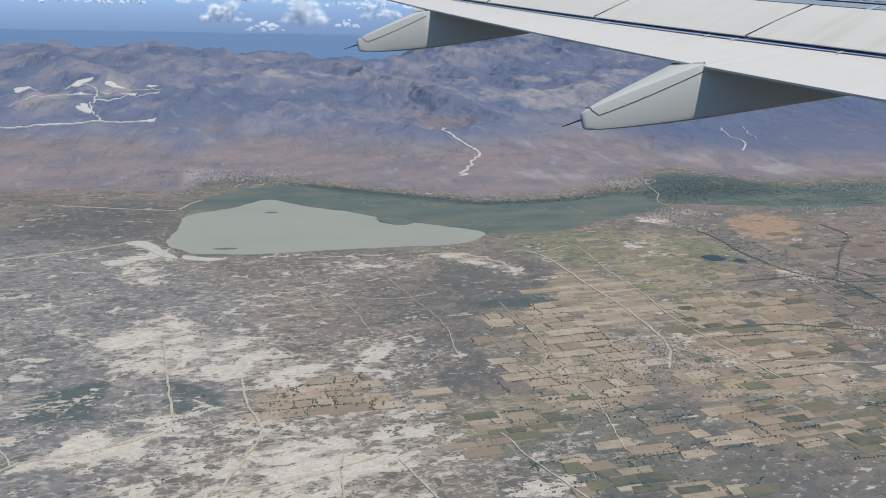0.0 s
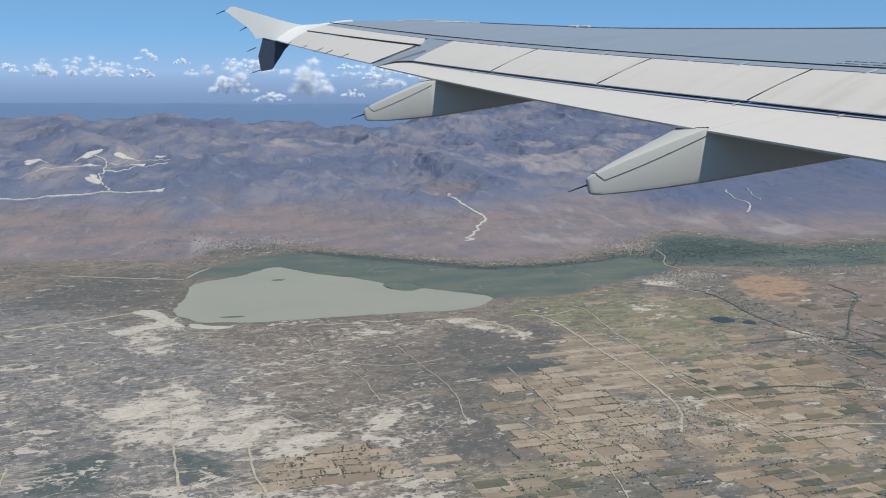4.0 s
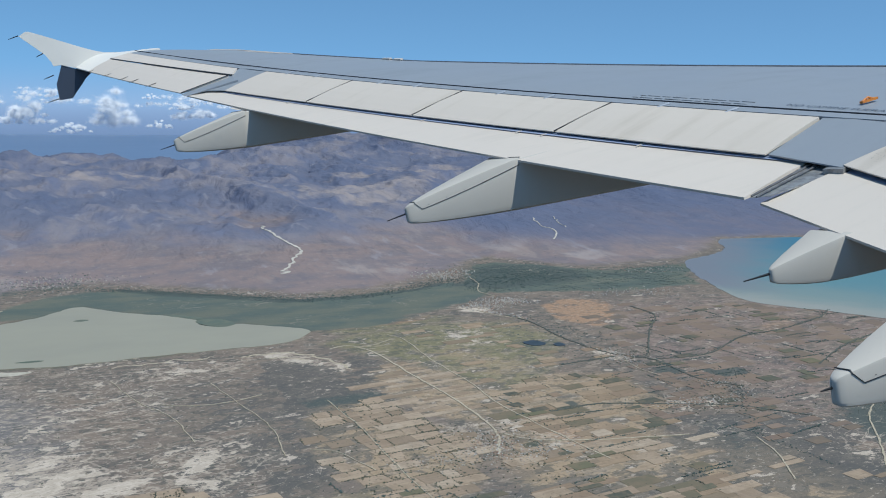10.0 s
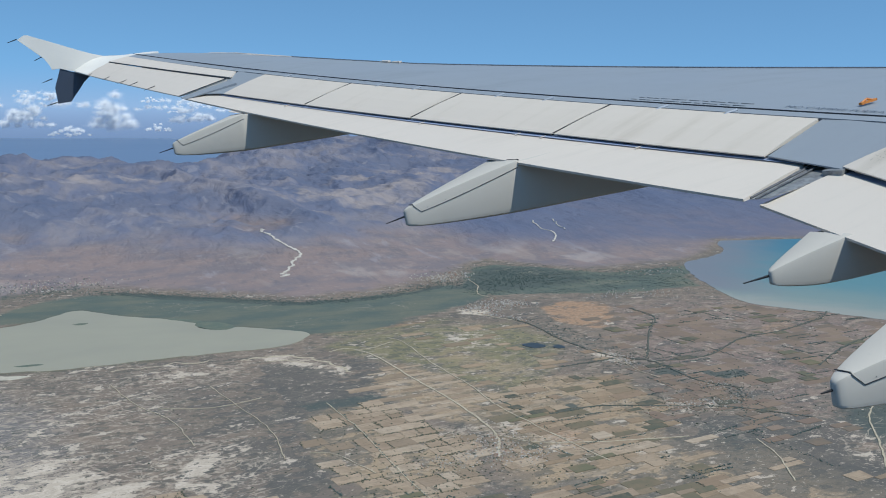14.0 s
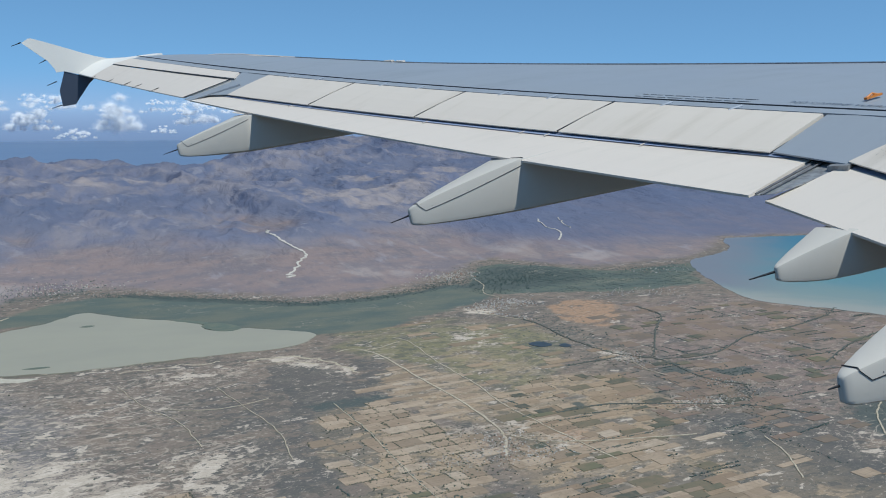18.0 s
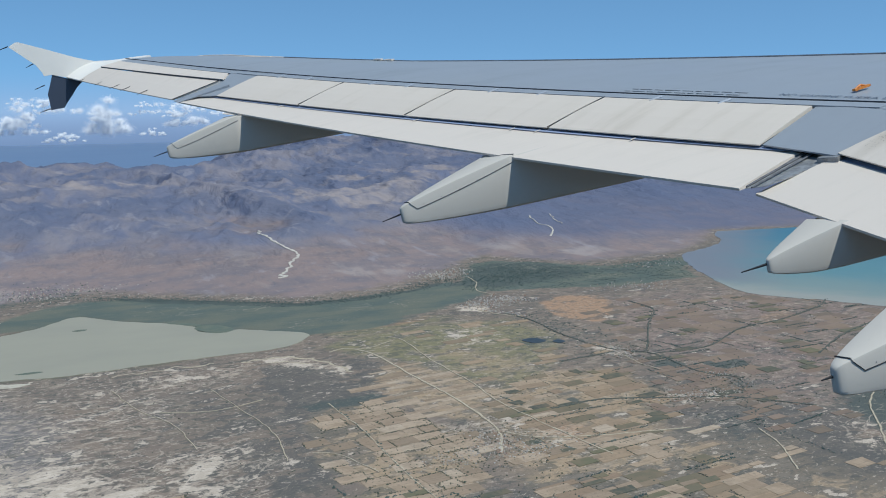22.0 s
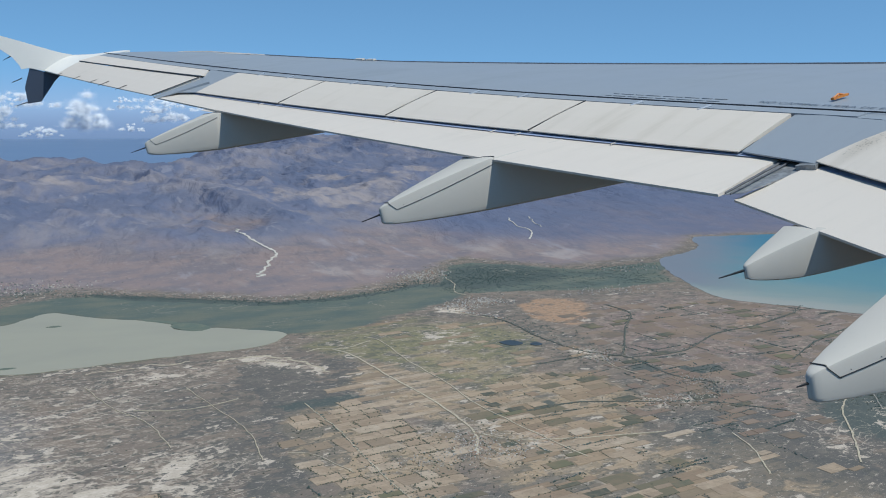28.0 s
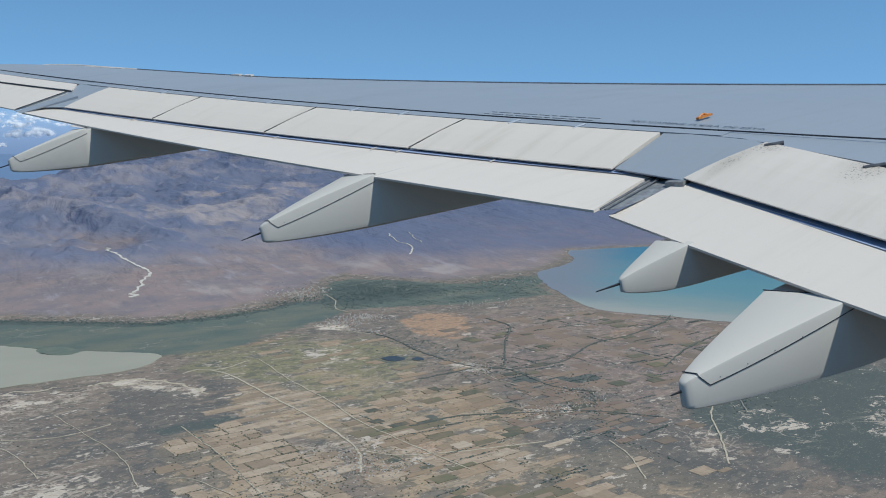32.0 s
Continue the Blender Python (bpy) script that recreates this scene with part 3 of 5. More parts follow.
def land_height(x, y):
    d = y - np.interp(x, FOOT_X, FOOT_Y)
    east = soft(x, 200, 460)
    wx = x + 110 * (fbm(x, y, 260, 3) - 0.5)
    wy = y + 110 * (fbm(x + 500, y, 260, 3) - 0.5)
    # long spurs and valleys that run down towards the plain
    spur = fbm(wx + 0.25 * wy, wy * 0.40, 150, 5, True, 0.46)
    fold = fbm(wx - 0.2 * wy + 300, wy * 0.55, 62, 5, True, 0.50)
    rolls = fbm(wx, wy, 330, 3)
    crest = np.interp(x, CREST_X, CREST_Z)
    rise = soft(d + 150 * (rolls - 0.5), 130, 760 + 340 * east)
    fan = 1.0 * soft(d, 0, 26) + 17 * soft(d, 8, 260) * (0.8 + 0.4 * fbm(x, y, 120, 3))
    h = fan + (crest - 17) * rise * (0.84 + 0.34 * (spur - 0.5) + 0.36 * (rolls - 0.5))
    h += soft(d, 120, 330) * (0.35 + 0.9 * rise * (1.3 - rise)) * (40 * (spur - 0.62) + 22 * (fold - 0.6))
    h += 2.2 * soft(d, 40, 220) * (fbm(wx, wy * 0.7, 26, 3, True, 0.5) - 0.6)
    back = soft(d, 950 + 420 * east, 1500 + 450 * east)
    h = h * (1 - back) - 14 * back
    return np.where(d < 0, 0.0, np.where(d < 900, np.maximum(h, 0.0), np.maximum(h, -14)))


def height_at(x, y):
    return float(land_height(np.array([float(x)]), np.array([float(y)]))[0])


gx = np.concatenate([np.linspace(-4950, -900, 14), np.arange(-860, -240, 7.0), np.arange(-236, 620, 2.8), np.arange(622, 1700, 7.0), np.linspace(1740, 4950, 14)])
gy = np.concatenate([np.linspace(-4950, 100, 12), np.arange(140, 200, 12.0), np.arange(204, 860, 2.8), np.arange(862, 1560, 4.0), np.arange(1564, 2400, 9.0), np.linspace(2420, 4680, 24)])
mx, my = np.meshgrid(gx, gy)
mz = land_height(mx, my)
nx, ny = len(gx), len(gy)
idx = np.arange(nx * ny).reshape(ny, nx)
quads = np.stack([idx[:-1, :-1], idx[:-1, 1:], idx[1:, 1:], idx[1:, :-1]], -1).reshape(-1, 4)

# what grows or lies where on the plain: outlines in plan, each with the width of its soft edge and its weight
LAKE_LINE = [(-59, 593), (-50, 576), (-38, 565), (-5, 560), (33, 564), (78, 568), (117, 570), (134, 577), (150, 598), (140, 612), (127, 621), (116, 630), (106, 634), (101, 629), (92, 630), (84, 640), (83, 653), (71, 668), (55, 681), (36, 695), (23, 709), (11, 722), (-1, 719), (-17, 698), (-30, 687), (-42, 681), (-53, 666), (-54, 632), (-58, 609)]
ORCHARD = [(-4, 325), (4, 354), (40, 360), (50, 328)]
BLOCK = [(104, 421), (115, 436), (146, 447), (158, 400), (173, 376), (152, 325), (128, 312), (110, 318), (100, 373)]
STRIPS = [(152, 478), (176, 514), (198, 472), (214, 420), (232, 372), (188, 394), (164, 410)]
FARMS = [(190, 398), (214, 436), (252, 452), (292, 440), (286, 395), (255, 352), (258, 300), (236, 258), (176, 262), (172, 318), (196, 350)]
EAST = [(335, 478), (345, 540), (400, 615), (500, 575), (560, 492), (470, 405), (420, 378), (350, 402)]
SOUTH = [(56, 336), (96, 340), (150, 318), (168, 262), (150, 236), (92, 252), (60, 290)]
BARE = (([(-80, 412), (-36, 456), (-24, 430), (2, 404), (30, 370), (12, 356), (-24, 362), (-52, 372)], 34, 0.66), ([(-28, 262), (-6, 300), (4, 318), (40, 296), (52, 280), (20, 270), (-4, 250)], 34, 0.82),
        ([(-84, 296), (-60, 322), (-34, 318), (-40, 304)], 9, 1.0), ([(-74, 590), (-52, 566), (-46, 548), (-62, 500), (-84, 520)], 34, 0.55), ([(104, 548), (124, 546), (150, 512), (146, 500), (118, 532)], 12, 0.62),
        ([(40, 540), (100, 545), (90, 520), (30, 500)], 40, 0.36), ([(20, 395), (60, 410), (70, 370), (44, 350)], 40, 0.42), ([(180, 384), (214, 362), (250, 330), (236, 318), (200, 345)], 14, 0.36),
        ([(276, 640), (292, 628), (284, 606), (270, 622)], 10, 0.85), ([(232, 560), (262, 575), (268, 545), (240, 530)], 30, 0.40), ([(372, 330), (400, 344), (412, 300), (380, 282)], 22, 0.32),
        ([(430, 290), (470, 300), (470, 262), (425, 268)], 30, 0.32), ([(330, 318), (356, 330), (352, 292), (320, 290)], 26, 0.30), ([(305, 488), (322, 486), (318, 462), (306, 466)], 8, 0.6),
        ([(292, 398), (318, 388), (322, 372), (290, 376)], 9, 0.55), ([(-130, 470), (-90, 500), (-70, 440), (-120, 420)], 50, 0.30), ([(-30, 480), (10, 490), (20, 450), (-20, 450)], 40, 0.34), ([(70, 262), (110, 300), (120, 280), (84, 240)], 24, 0.36),
        ([(160, 392), (200, 396), (196, 372), (168, 372)], 14, 0.28),
        ([(-160, 600), (30, 560), (60, 500), (40, 420), (44, 330), (80, 230), (-110, 200), (-200, 330)], 60, 0.17), ([(-50, 346), (60, 352), (80, 270), (30, 232), (-50, 240)], 40, 0.38), ([(44, 368), (20, 402), (70, 430), (86, 380), (60, 345)], 40, 0.28), ([(-90, 440), (-63, 420), (-37, 372), (-70, 380)], 34, 0.42))
GREEN = (([(-60, 690), (-40, 745), (10, 785), (52, 772), (102, 744), (138, 722), (171, 698), (220, 704), (262, 716), (310, 735), (330, 690), (300, 665), (268, 640), (228, 622), (196, 598), (165, 600), (148, 596), (100, 600), (30, 660), (-20, 690)], 20, 1.0),
         ([(305, 700), (330, 752), (366, 808), (396, 826), (420, 800), (440, 770), (470, 748), (528, 752), (575, 758), (560, 735), (535, 700), (520, 660), (470, 655), (430, 660), (380, 668), (330, 676)], 18, 1.0))
GROVES = (([(300, 712), (330, 752), (350, 785), (392, 815), (425, 792), (450, 752), (430, 706), (370, 692), (330, 690)], 44, 0.86), ([(430, 745), (520, 752), (540, 720), (470, 690)], 26, 0.5), ([(30, 786), (60, 772), (110, 742), (171, 700), (221, 703), (262, 712), (300, 738), (300, 722), (225, 692), (168, 688), (100, 730), (40, 770)], 9, 1.0),
          ([(296, 600), (312, 590), (330, 560), (330, 480), (306, 500), (294, 540)], 26, 0.42), ([(262, 340), (292, 376), (300, 322), (272, 304)], 34, 0.50), ([(104, 452), (150, 462), (160, 440), (110, 436)], 10, 0.7),
          ([(-90, 360), (-64, 372), (-58, 334), (-88, 330)], 12, 0.9), ([(-44, 372), (-16, 350), (-10, 334), (-40, 336)], 12, 0.7), ([(344, 428), (372, 436), (366, 412), (348, 410)], 7, 0.9), ([(318, 440), (330, 446), (334, 432), (322, 428)], 6, 0.8),
          ([(300, 396), (350, 420), (352, 380), (310, 360)], 24, 0.5), ([(224, 408), (246, 410), (246, 394), (226, 392)], 6, 0.9), ([(60, 296), (120, 300), (150, 262), (90, 240)], 40, 0.5), ([(255, 526), (300, 530), (302, 505), (262, 505)], 12, 0.55),
          ([(-70, 770), (10, 800), (30, 830), (-40, 850), (-80, 810)], 20, 0.6), ([(345, 340), (400, 372), (440, 392), (530, 410), (560, 300), (470, 240), (360, 236)], 40, 0.80))
TAN = ((STRIPS, 22, 1.0), (FARMS, 34, 1.0), (BLOCK, 14, 0.8), (ORCHARD, 10, 0.9), ([(180, 400), (230, 345), (300, 320), (300, 250), (200, 240), (170, 330)], 50, 0.7), ([(200, 520), (240, 540), (260, 470), (214, 440)], 40, 0.5), (SOUTH, 40, 0.4))
OLIVE = (([(151, 560), (209, 590), (290, 585), (300, 520), (245, 448), (203, 425), (191, 500)], 40, 1.0), ([(150, 600), (240, 620), (270, 600), (170, 570)], 30, 0.7), (SOUTH, 40, 0.6))
RUST = (([(330, 580), (336, 628), (360, 640), (394, 628), (384, 580), (340, 548)], 14, 1.0), ([(190, 605), (250, 622), (230, 600), (190, 592)], 16, 0.6), ([(186, 392), (222, 372), (240, 345), (205, 350)], 14, 0.55), ([(440, 520), (500, 540), (490, 500), (440, 480)], 30, 0.5), ([(330, 425), (360, 450), (340, 405)], 20, 0.5))
PINKISH = ((EAST, 60, 1.0), ([(310, 470), (440, 640), (600, 600), (640, 400), (460, 300), (340, 300)], 80, 0.7))
# sixth outline of DARK: a cloud's shadow on the southern plots, painted as dark ground
DARK = (([(97, 505), (110, 530), (128, 526), (150, 478), (148, 440), (100, 442)], 10, 1.0), ([(150, 520), (168, 520), (158, 460), (148, 470)], 14, 0.7), ([(-150, 700), (-70, 720), (-60, 640), (-90, 600), (-160, 620)], 50, 0.9), ([(52, 300), (150, 420), (100, 440), (60, 480), (54, 400)], 50, 0.45), ([(20, 250), (120, 250), (140, 180), (0, 180)], 30, 0.6), ([(84, 292), (180, 312), (262, 292), (240, 200), (80, 200)], 40, 0.95), ([(262, 340), (300, 370), (345, 330), (330, 250), (262, 280)], 40, 0.9), ([(345, 330), (400, 372), (440, 392), (560, 420), (600, 300), (470, 220), (350, 230)], 40, 1.0))
ASHEN = (([(-220, 700), (-60, 560), (0, 470), (-10, 330), (-100, 180), (-260, 260)], 70, 1.0),)


def cover(outlines, x, y):
    """How far each place lies inside the outlines, from 0 to 1."""
    total = np.zeros(x.shape)
    for line, edge, k in outlines:
        near = np.full(x.shape, 1e9)
        within = np.zeros(x.shape, bool)
        for (ax, ay), (bx, by) in zip(line, line[1:] + line[:1]):
            dx, dy = bx - ax, by - ay
            t = np.clip(((x - ax) * dx + (y - ay) * dy) / (dx * dx + dy * dy), 0, 1)
            near = np.minimum(near, (x - ax - t * dx) ** 2 + (y - ay - t * dy) ** 2)
            if dy:
                within ^= ((ay > y) != (by > y)) & (x < ax + dx * (y - ay) / dy)
        gap = np.sqrt(near) * np.where(within, 1, -1)
        total = np.maximum(total, k * soft(gap, -0.55 * edge, 0.55 * edge))
    return total


def land_material():
    m = Nodes("dry_land", 0.95, 0, 0.1)
    p = m.pos
    sep = m.t.nodes.new("ShaderNodeSeparateXYZ")
    m.put(sep.inputs[0], p)
    z = sep.outputs[2]

    def layer(name):
        n = m.t.nodes.new("ShaderNodeAttribute")
        n.attribute_name = name
        return n.outputs["Fac"]

    def ragged(name, texture, k, low, high):
        return m.step(m.calc("MULTIPLY_ADD", m.calc("SUBTRACT", texture, 0.5), k, layer(name)), low, high)

    def times(a, b):
        return m.calc("MULTIPLY", a, b)

    flat = m.vec("MULTIPLY", m.turned(p, 7.0), (0.8, 1.25, 1))
    big = m.noise(p, 0.012, 5, 0.6)
    mid = m.noise(flat, 0.06, 7, 0.62, 0.5)
    fine = m.noise(flat, 0.22, 7, 0.68)
    grain = m.noise(flat, 0.75, 5, 0.7)
    # dry scrub country, greyer to the west
    col = m.mix(m.step(big, 0.40, 0.60), (0.185, 0.150, 0.116), (0.150, 0.128, 0.104))
    col = m.mix(ragged("ashen", mid, 1.0, 0.2, 0.8), col, (0.168, 0.156, 0.142))
    col = m.mix(times(ragged("pinkish", mid, 0.9, 0.15, 0.85), 0.9), col, (0.205, 0.158, 0.130))
    col = m.mix(times(ragged("olive", mid, 1.1, 0.2, 0.8), 0.95), col, (0.188, 0.174, 0.098))
    col = m.mix(times(ragged("tan", mid, 1.2, 0.15, 0.7), 0.9), col, (0.315, 0.240, 0.150))
    # faint old plots, a patchwork on a slightly turned grid
    grid = m.turned(p, 7.5, (1.9, 1.0, 1))
    patch, patch_b, _ = m.grey(m.cells(grid, 0.11, random=0.85))
    small, small_b, _ = m.grey(m.cells(m.turned(p, 5.0, (1.7, 1.0, 1)), 0.24, random=0.9))
    worked = m.calc("ADD", m.calc("MULTIPLY", layer("tan"), 0.6), m.calc("MULTIPLY_ADD", layer("pinkish"), 0.22, 0.25))
    col = m.mix(times(times(m.step(patch, 0.55, 0.62), worked), 0.42), col, (0.30, 0.240, 0.165))
    col = m.mix(times(times(m.step(patch_b, 0.70, 0.76), worked), 0.34), col, (0.100, 0.102, 0.080))
    col = m.mix(times(times(m.step(small, 0.74, 0.78), m.step(mid, 0.45, 0.52)), 0.46), col, (0.33, 0.272, 0.198))
    col = m.mix(times(times(m.step(small_b, 0.76, 0.80), m.step(mid, 0.56, 0.47)), 0.55), col, (0.085, 0.088, 0.075))
    col = m.mix(times(ragged("rust", mid, 1.3, 0.3, 0.75), 0.85), col, (0.330, 0.215, 0.130))
    # scrub, dense in the dark parts; the southern part is a cloud shadow put into the colour
    scrub_shade = m.calc("MULTIPLY_ADD", layer("dark"), 0.26, mid)
    col = m.mix(times(m.step(scrub_shade, 0.53, 0.60), 0.62), col, (0.082, 0.086, 0.080))
    col = m.mix(times(m.step(fine, 0.46, 0.39), 0.46), col, (0.080, 0.083, 0.070))
    col = m.mix(times(m.step(m.calc("MULTIPLY_ADD", layer("bare"), 0.22, m.noise(flat, 0.30, 6, 0.66, 0.6)), 0.600, 0.622), 0.58), col, (0.40, 0.342, 0.262))
    # near side of the plain, out of view, darkened to cut its bounce onto the fairings
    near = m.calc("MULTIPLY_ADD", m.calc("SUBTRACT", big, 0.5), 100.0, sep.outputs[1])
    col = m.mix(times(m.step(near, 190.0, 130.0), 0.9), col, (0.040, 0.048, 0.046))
    # plot boundaries: pale paths in the west, dark hedges in the east
    rim = m.cells(m.vec("ADD", m.turned(p, 7.0, (1.6, 1.0, 1)), m.vec("MULTIPLY", m.t_noise(p, 0.12), (2.4, 2.4, 0))), 0.075, "Distance", "EUCLIDEAN", 0.9, "DISTANCE_TO_EDGE")
    rim_b = m.cells(m.turned(p, 8.0, (1.7, 1.0, 1)), 0.15, "Distance", "EUCLIDEAN", 0.8, "DISTANCE_TO_EDGE")
    some = m.step(m.noise(p, 0.05, 4, 0.6), 0.46, 0.54)
    few = m.step(m.noise(p, 0.09, 4, 0.6), 0.50, 0.56)
    col = m.mix(times(times(m.step(rim, 0.030, 0.018), some), times(m.step(layer("bare"), 0.08, 0.3), 0.55)), col, (0.36, 0.305, 0.230))
    col = m.mix(times(times(m.step(rim_b, 0.040, 0.026), few), 0.32), col, (0.080, 0.084, 0.070))
    # green ground of the marsh and dark woodland floor
    reeds = m.mix(m.step(m.noise(m.vec("MULTIPLY", p, (0.6, 1.4, 1)), 0.03, 6, 0.62), 0.38, 0.62), (0.084, 0.110, 0.094), (0.122, 0.134, 0.102))
    col = m.mix(times(ragged("green", mid, 0.9, 0.25, 0.75), 0.93), col, reeds)
    col = m.mix(times(ragged("grove", fine, 1.5, 0.35, 0.70), 0.85), col, (0.072, 0.088, 0.078))
    col = m.mix(times(m.step(layer("mud"), 0.15, 0.7), 0.7), col, (0.112, 0.108, 0.078))
    # bare pale soil, in ragged patches with tufts on it
    soil = m.calc("ADD", m.calc("MULTIPLY_ADD", m.calc("SUBTRACT", mid, 0.5), 3.4, layer("bare")), m.calc("MULTIPLY", m.calc("SUBTRACT", fine, 0.5), 2.2))
    soil = m.calc("MULTIPLY_ADD", layer("green"), -0.6, soil)
    pale = m.mix(m.step(fine, 0.4, 0.6), (0.520, 0.452, 0.352), (0.420, 0.360, 0.274))
    col = m.mix(times(m.step(soil, 0.52, 0.60), 0.92), col, pale)
    open_land = m.step(layer("green"), 0.5, 0.15)
    col = m.mix(times(m.step(grain, 0.59, 0.63), times(open_land, 0.32)), col, (0.34, 0.285, 0.212))
    col = m.mix(times(m.step(grain, 0.44, 0.37), 0.45), col, (0.085, 0.085, 0.070))
    # narrow pale tracks and dry gullies
    line = m.calc("ABSOLUTE", m.calc("SUBTRACT", m.noise(flat, 0.040, 6, 0.56, 0.7), 0.5))
    track = times(m.step(line, 0.011, 0.004), m.step(m.calc("ADD", layer("bare"), m.calc("MULTIPLY", m.noise(p, 0.016, 4, 0.6), 0.8)), 0.36, 0.62))
    col = m.mix(times(track, 0.65), col, (0.37, 0.318, 0.240))
    # hills: warm fans at their foot, grey-blue rock and scrub above, pale weathered faces; distance haze is put into
    # the blues
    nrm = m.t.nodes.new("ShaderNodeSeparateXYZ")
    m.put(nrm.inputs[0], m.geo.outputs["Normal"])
    down = m.vec("MULTIPLY", p, (1.2, 0.55, 1.0))
    broad = m.noise(p, 0.0075, 4, 0.5, 0.6)
    form = m.noise(down, 0.022, 6, 0.55, 0.5)
    tex = m.noise(down, 0.09, 7, 0.65)
    low = m.mix(m.step(m.noise(flat, 0.022, 6, 0.6), 0.40, 0.62), (0.205, 0.142, 0.112), (0.158, 0.121, 0.106))
    low = m.mix(times(m.step(form, 0.56, 0.66), 0.5), low, (0.255, 0.188, 0.142))
    rill = m.noise(m.vec("MULTIPLY", p, (1.0, 0.28, 1.0)), 0.10, 6, 0.62, 0.6)
    low = m.mix(times(m.step(rill, 0.56, 0.68), 0.45), low, (0.110, 0.096, 0.090))
    low = m.mix(times(m.step(m.noise(flat, 0.16, 6, 0.7), 0.55, 0.66), 0.40), low, (0.275, 0.205, 0.158))
    low = m.mix(times(m.step(m.noise(p, 0.45, 4, 0.7), 0.58, 0.68), 0.35), low, (0.095, 0.092, 0.085))
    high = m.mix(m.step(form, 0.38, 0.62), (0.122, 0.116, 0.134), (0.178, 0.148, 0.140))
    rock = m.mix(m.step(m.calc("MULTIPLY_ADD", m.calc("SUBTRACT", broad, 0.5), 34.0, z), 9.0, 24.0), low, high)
    # cloud shadows on the middle slopes, painted as dark blue patches
    cloud_shade = times(m.step(m.calc("MULTIPLY_ADD", m.calc("SUBTRACT", form, 0.5), 40.0, z), 16.0, 32.0), m.step(broad, 0.56, 0.44))
    rock = m.mix(times(cloud_shade, 0.62), rock, (0.082, 0.090, 0.118))
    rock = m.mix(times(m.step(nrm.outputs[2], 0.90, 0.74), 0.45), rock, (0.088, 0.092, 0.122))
    weathered = m.calc("MULTIPLY_ADD", m.calc("SUBTRACT", form, 0.5), 1.6, layer("pale"))
    rock = m.mix(times(m.step(weathered, 0.35, 0.80), 0.8), rock, (0.272, 0.208, 0.165))
    rock = m.mix(times(m.step(m.noise(down, 0.035, 6, 0.6, 0.6), 0.58, 0.68), 0.42), rock, (0.255, 0.212, 0.190))
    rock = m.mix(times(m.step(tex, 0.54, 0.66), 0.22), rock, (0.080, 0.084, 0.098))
    # eastern hills: haze painted on as a blue-violet coat
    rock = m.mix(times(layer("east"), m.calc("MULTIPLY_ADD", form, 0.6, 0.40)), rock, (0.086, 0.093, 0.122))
    # blue gain bakes aerial haze into all hill colours
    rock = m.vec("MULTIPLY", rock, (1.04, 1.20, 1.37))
    gully = m.calc("MULTIPLY", m.noise(m.vec("MULTIPLY", p, (1.3, 0.6, 1.0)), 0.035, 7, 0.58, 0.5), m.step(z, 0.5, 12.0))
    m.bump(gully, 0.6, 13.0)
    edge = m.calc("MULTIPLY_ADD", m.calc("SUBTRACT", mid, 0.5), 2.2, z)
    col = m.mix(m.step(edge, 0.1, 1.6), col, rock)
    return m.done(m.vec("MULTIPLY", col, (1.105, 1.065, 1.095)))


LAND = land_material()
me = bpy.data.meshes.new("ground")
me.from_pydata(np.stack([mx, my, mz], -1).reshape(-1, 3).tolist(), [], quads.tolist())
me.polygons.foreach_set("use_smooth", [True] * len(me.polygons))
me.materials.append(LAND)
vx, vy = mx.ravel(), my.ravel()
plain_at = np.nonzero((vx > -320) & (vx < 720) & (vy > 150) & (vy < 900))[0]
px = vx[plain_at] + 16 * (fbm(vx[plain_at], vy[plain_at], 34, 4) - 0.5)
py = vy[plain_at] + 16 * (fbm(vx[plain_at] + 90, vy[plain_at] + 40, 34, 4) - 0.5)
hills_at = np.nonzero(vy > 780)[0]
PALE_ROCK = (([(150, 760), (230, 860), (330, 900), (360, 850), (300, 780), (200, 730)], 50, 0.34), ([(400, 900), (470, 930), (470, 880), (410, 850)], 30, 0.55), ([(470, 830), (530, 850), (540, 800), (480, 790)], 24, 0.6), ([(250, 1180), (330, 1320), (520, 1300), (480, 1160), (360, 1120)], 90, 0.7),
             ([(330, 1450), (640, 1500), (620, 1300), (400, 1330)], 120, 0.55), ([(-200, 800), (0, 860), (100, 840), (60, 790), (-60, 800)], 60, 0.5), ([(-420, 1100), (-150, 1300), (-130, 1180), (-400, 1000)], 70, 0.6), ([(-150, 1420), (160, 1480), (160, 1380), (-150, 1330)], 90, 0.5))
EAST_HAZED = (([(420, 920), (540, 862), (700, 905), (1500, 850), (1500, 1500), (640, 1400), (430, 1120)], 90, 1.0),)
for name, where, ax, ay, rows in [(n, plain_at, px, py, r) for n, r in (("bare", BARE), ("green", GREEN), ("grove", GROVES), ("tan", TAN), ("olive", OLIVE), ("rust", RUST), ("pinkish", PINKISH), ("dark", DARK), ("ashen", ASHEN), ("mud", ((LAKE_LINE, 22, 1.0),)))] + [("pale", hills_at, vx[hills_at], vy[hills_at], PALE_ROCK), ("east", hills_at, vx[hills_at], vy[hills_at], EAST_HAZED)]:
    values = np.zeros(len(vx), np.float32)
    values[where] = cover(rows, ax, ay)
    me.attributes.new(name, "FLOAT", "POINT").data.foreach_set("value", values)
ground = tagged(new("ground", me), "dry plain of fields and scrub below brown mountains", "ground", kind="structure")


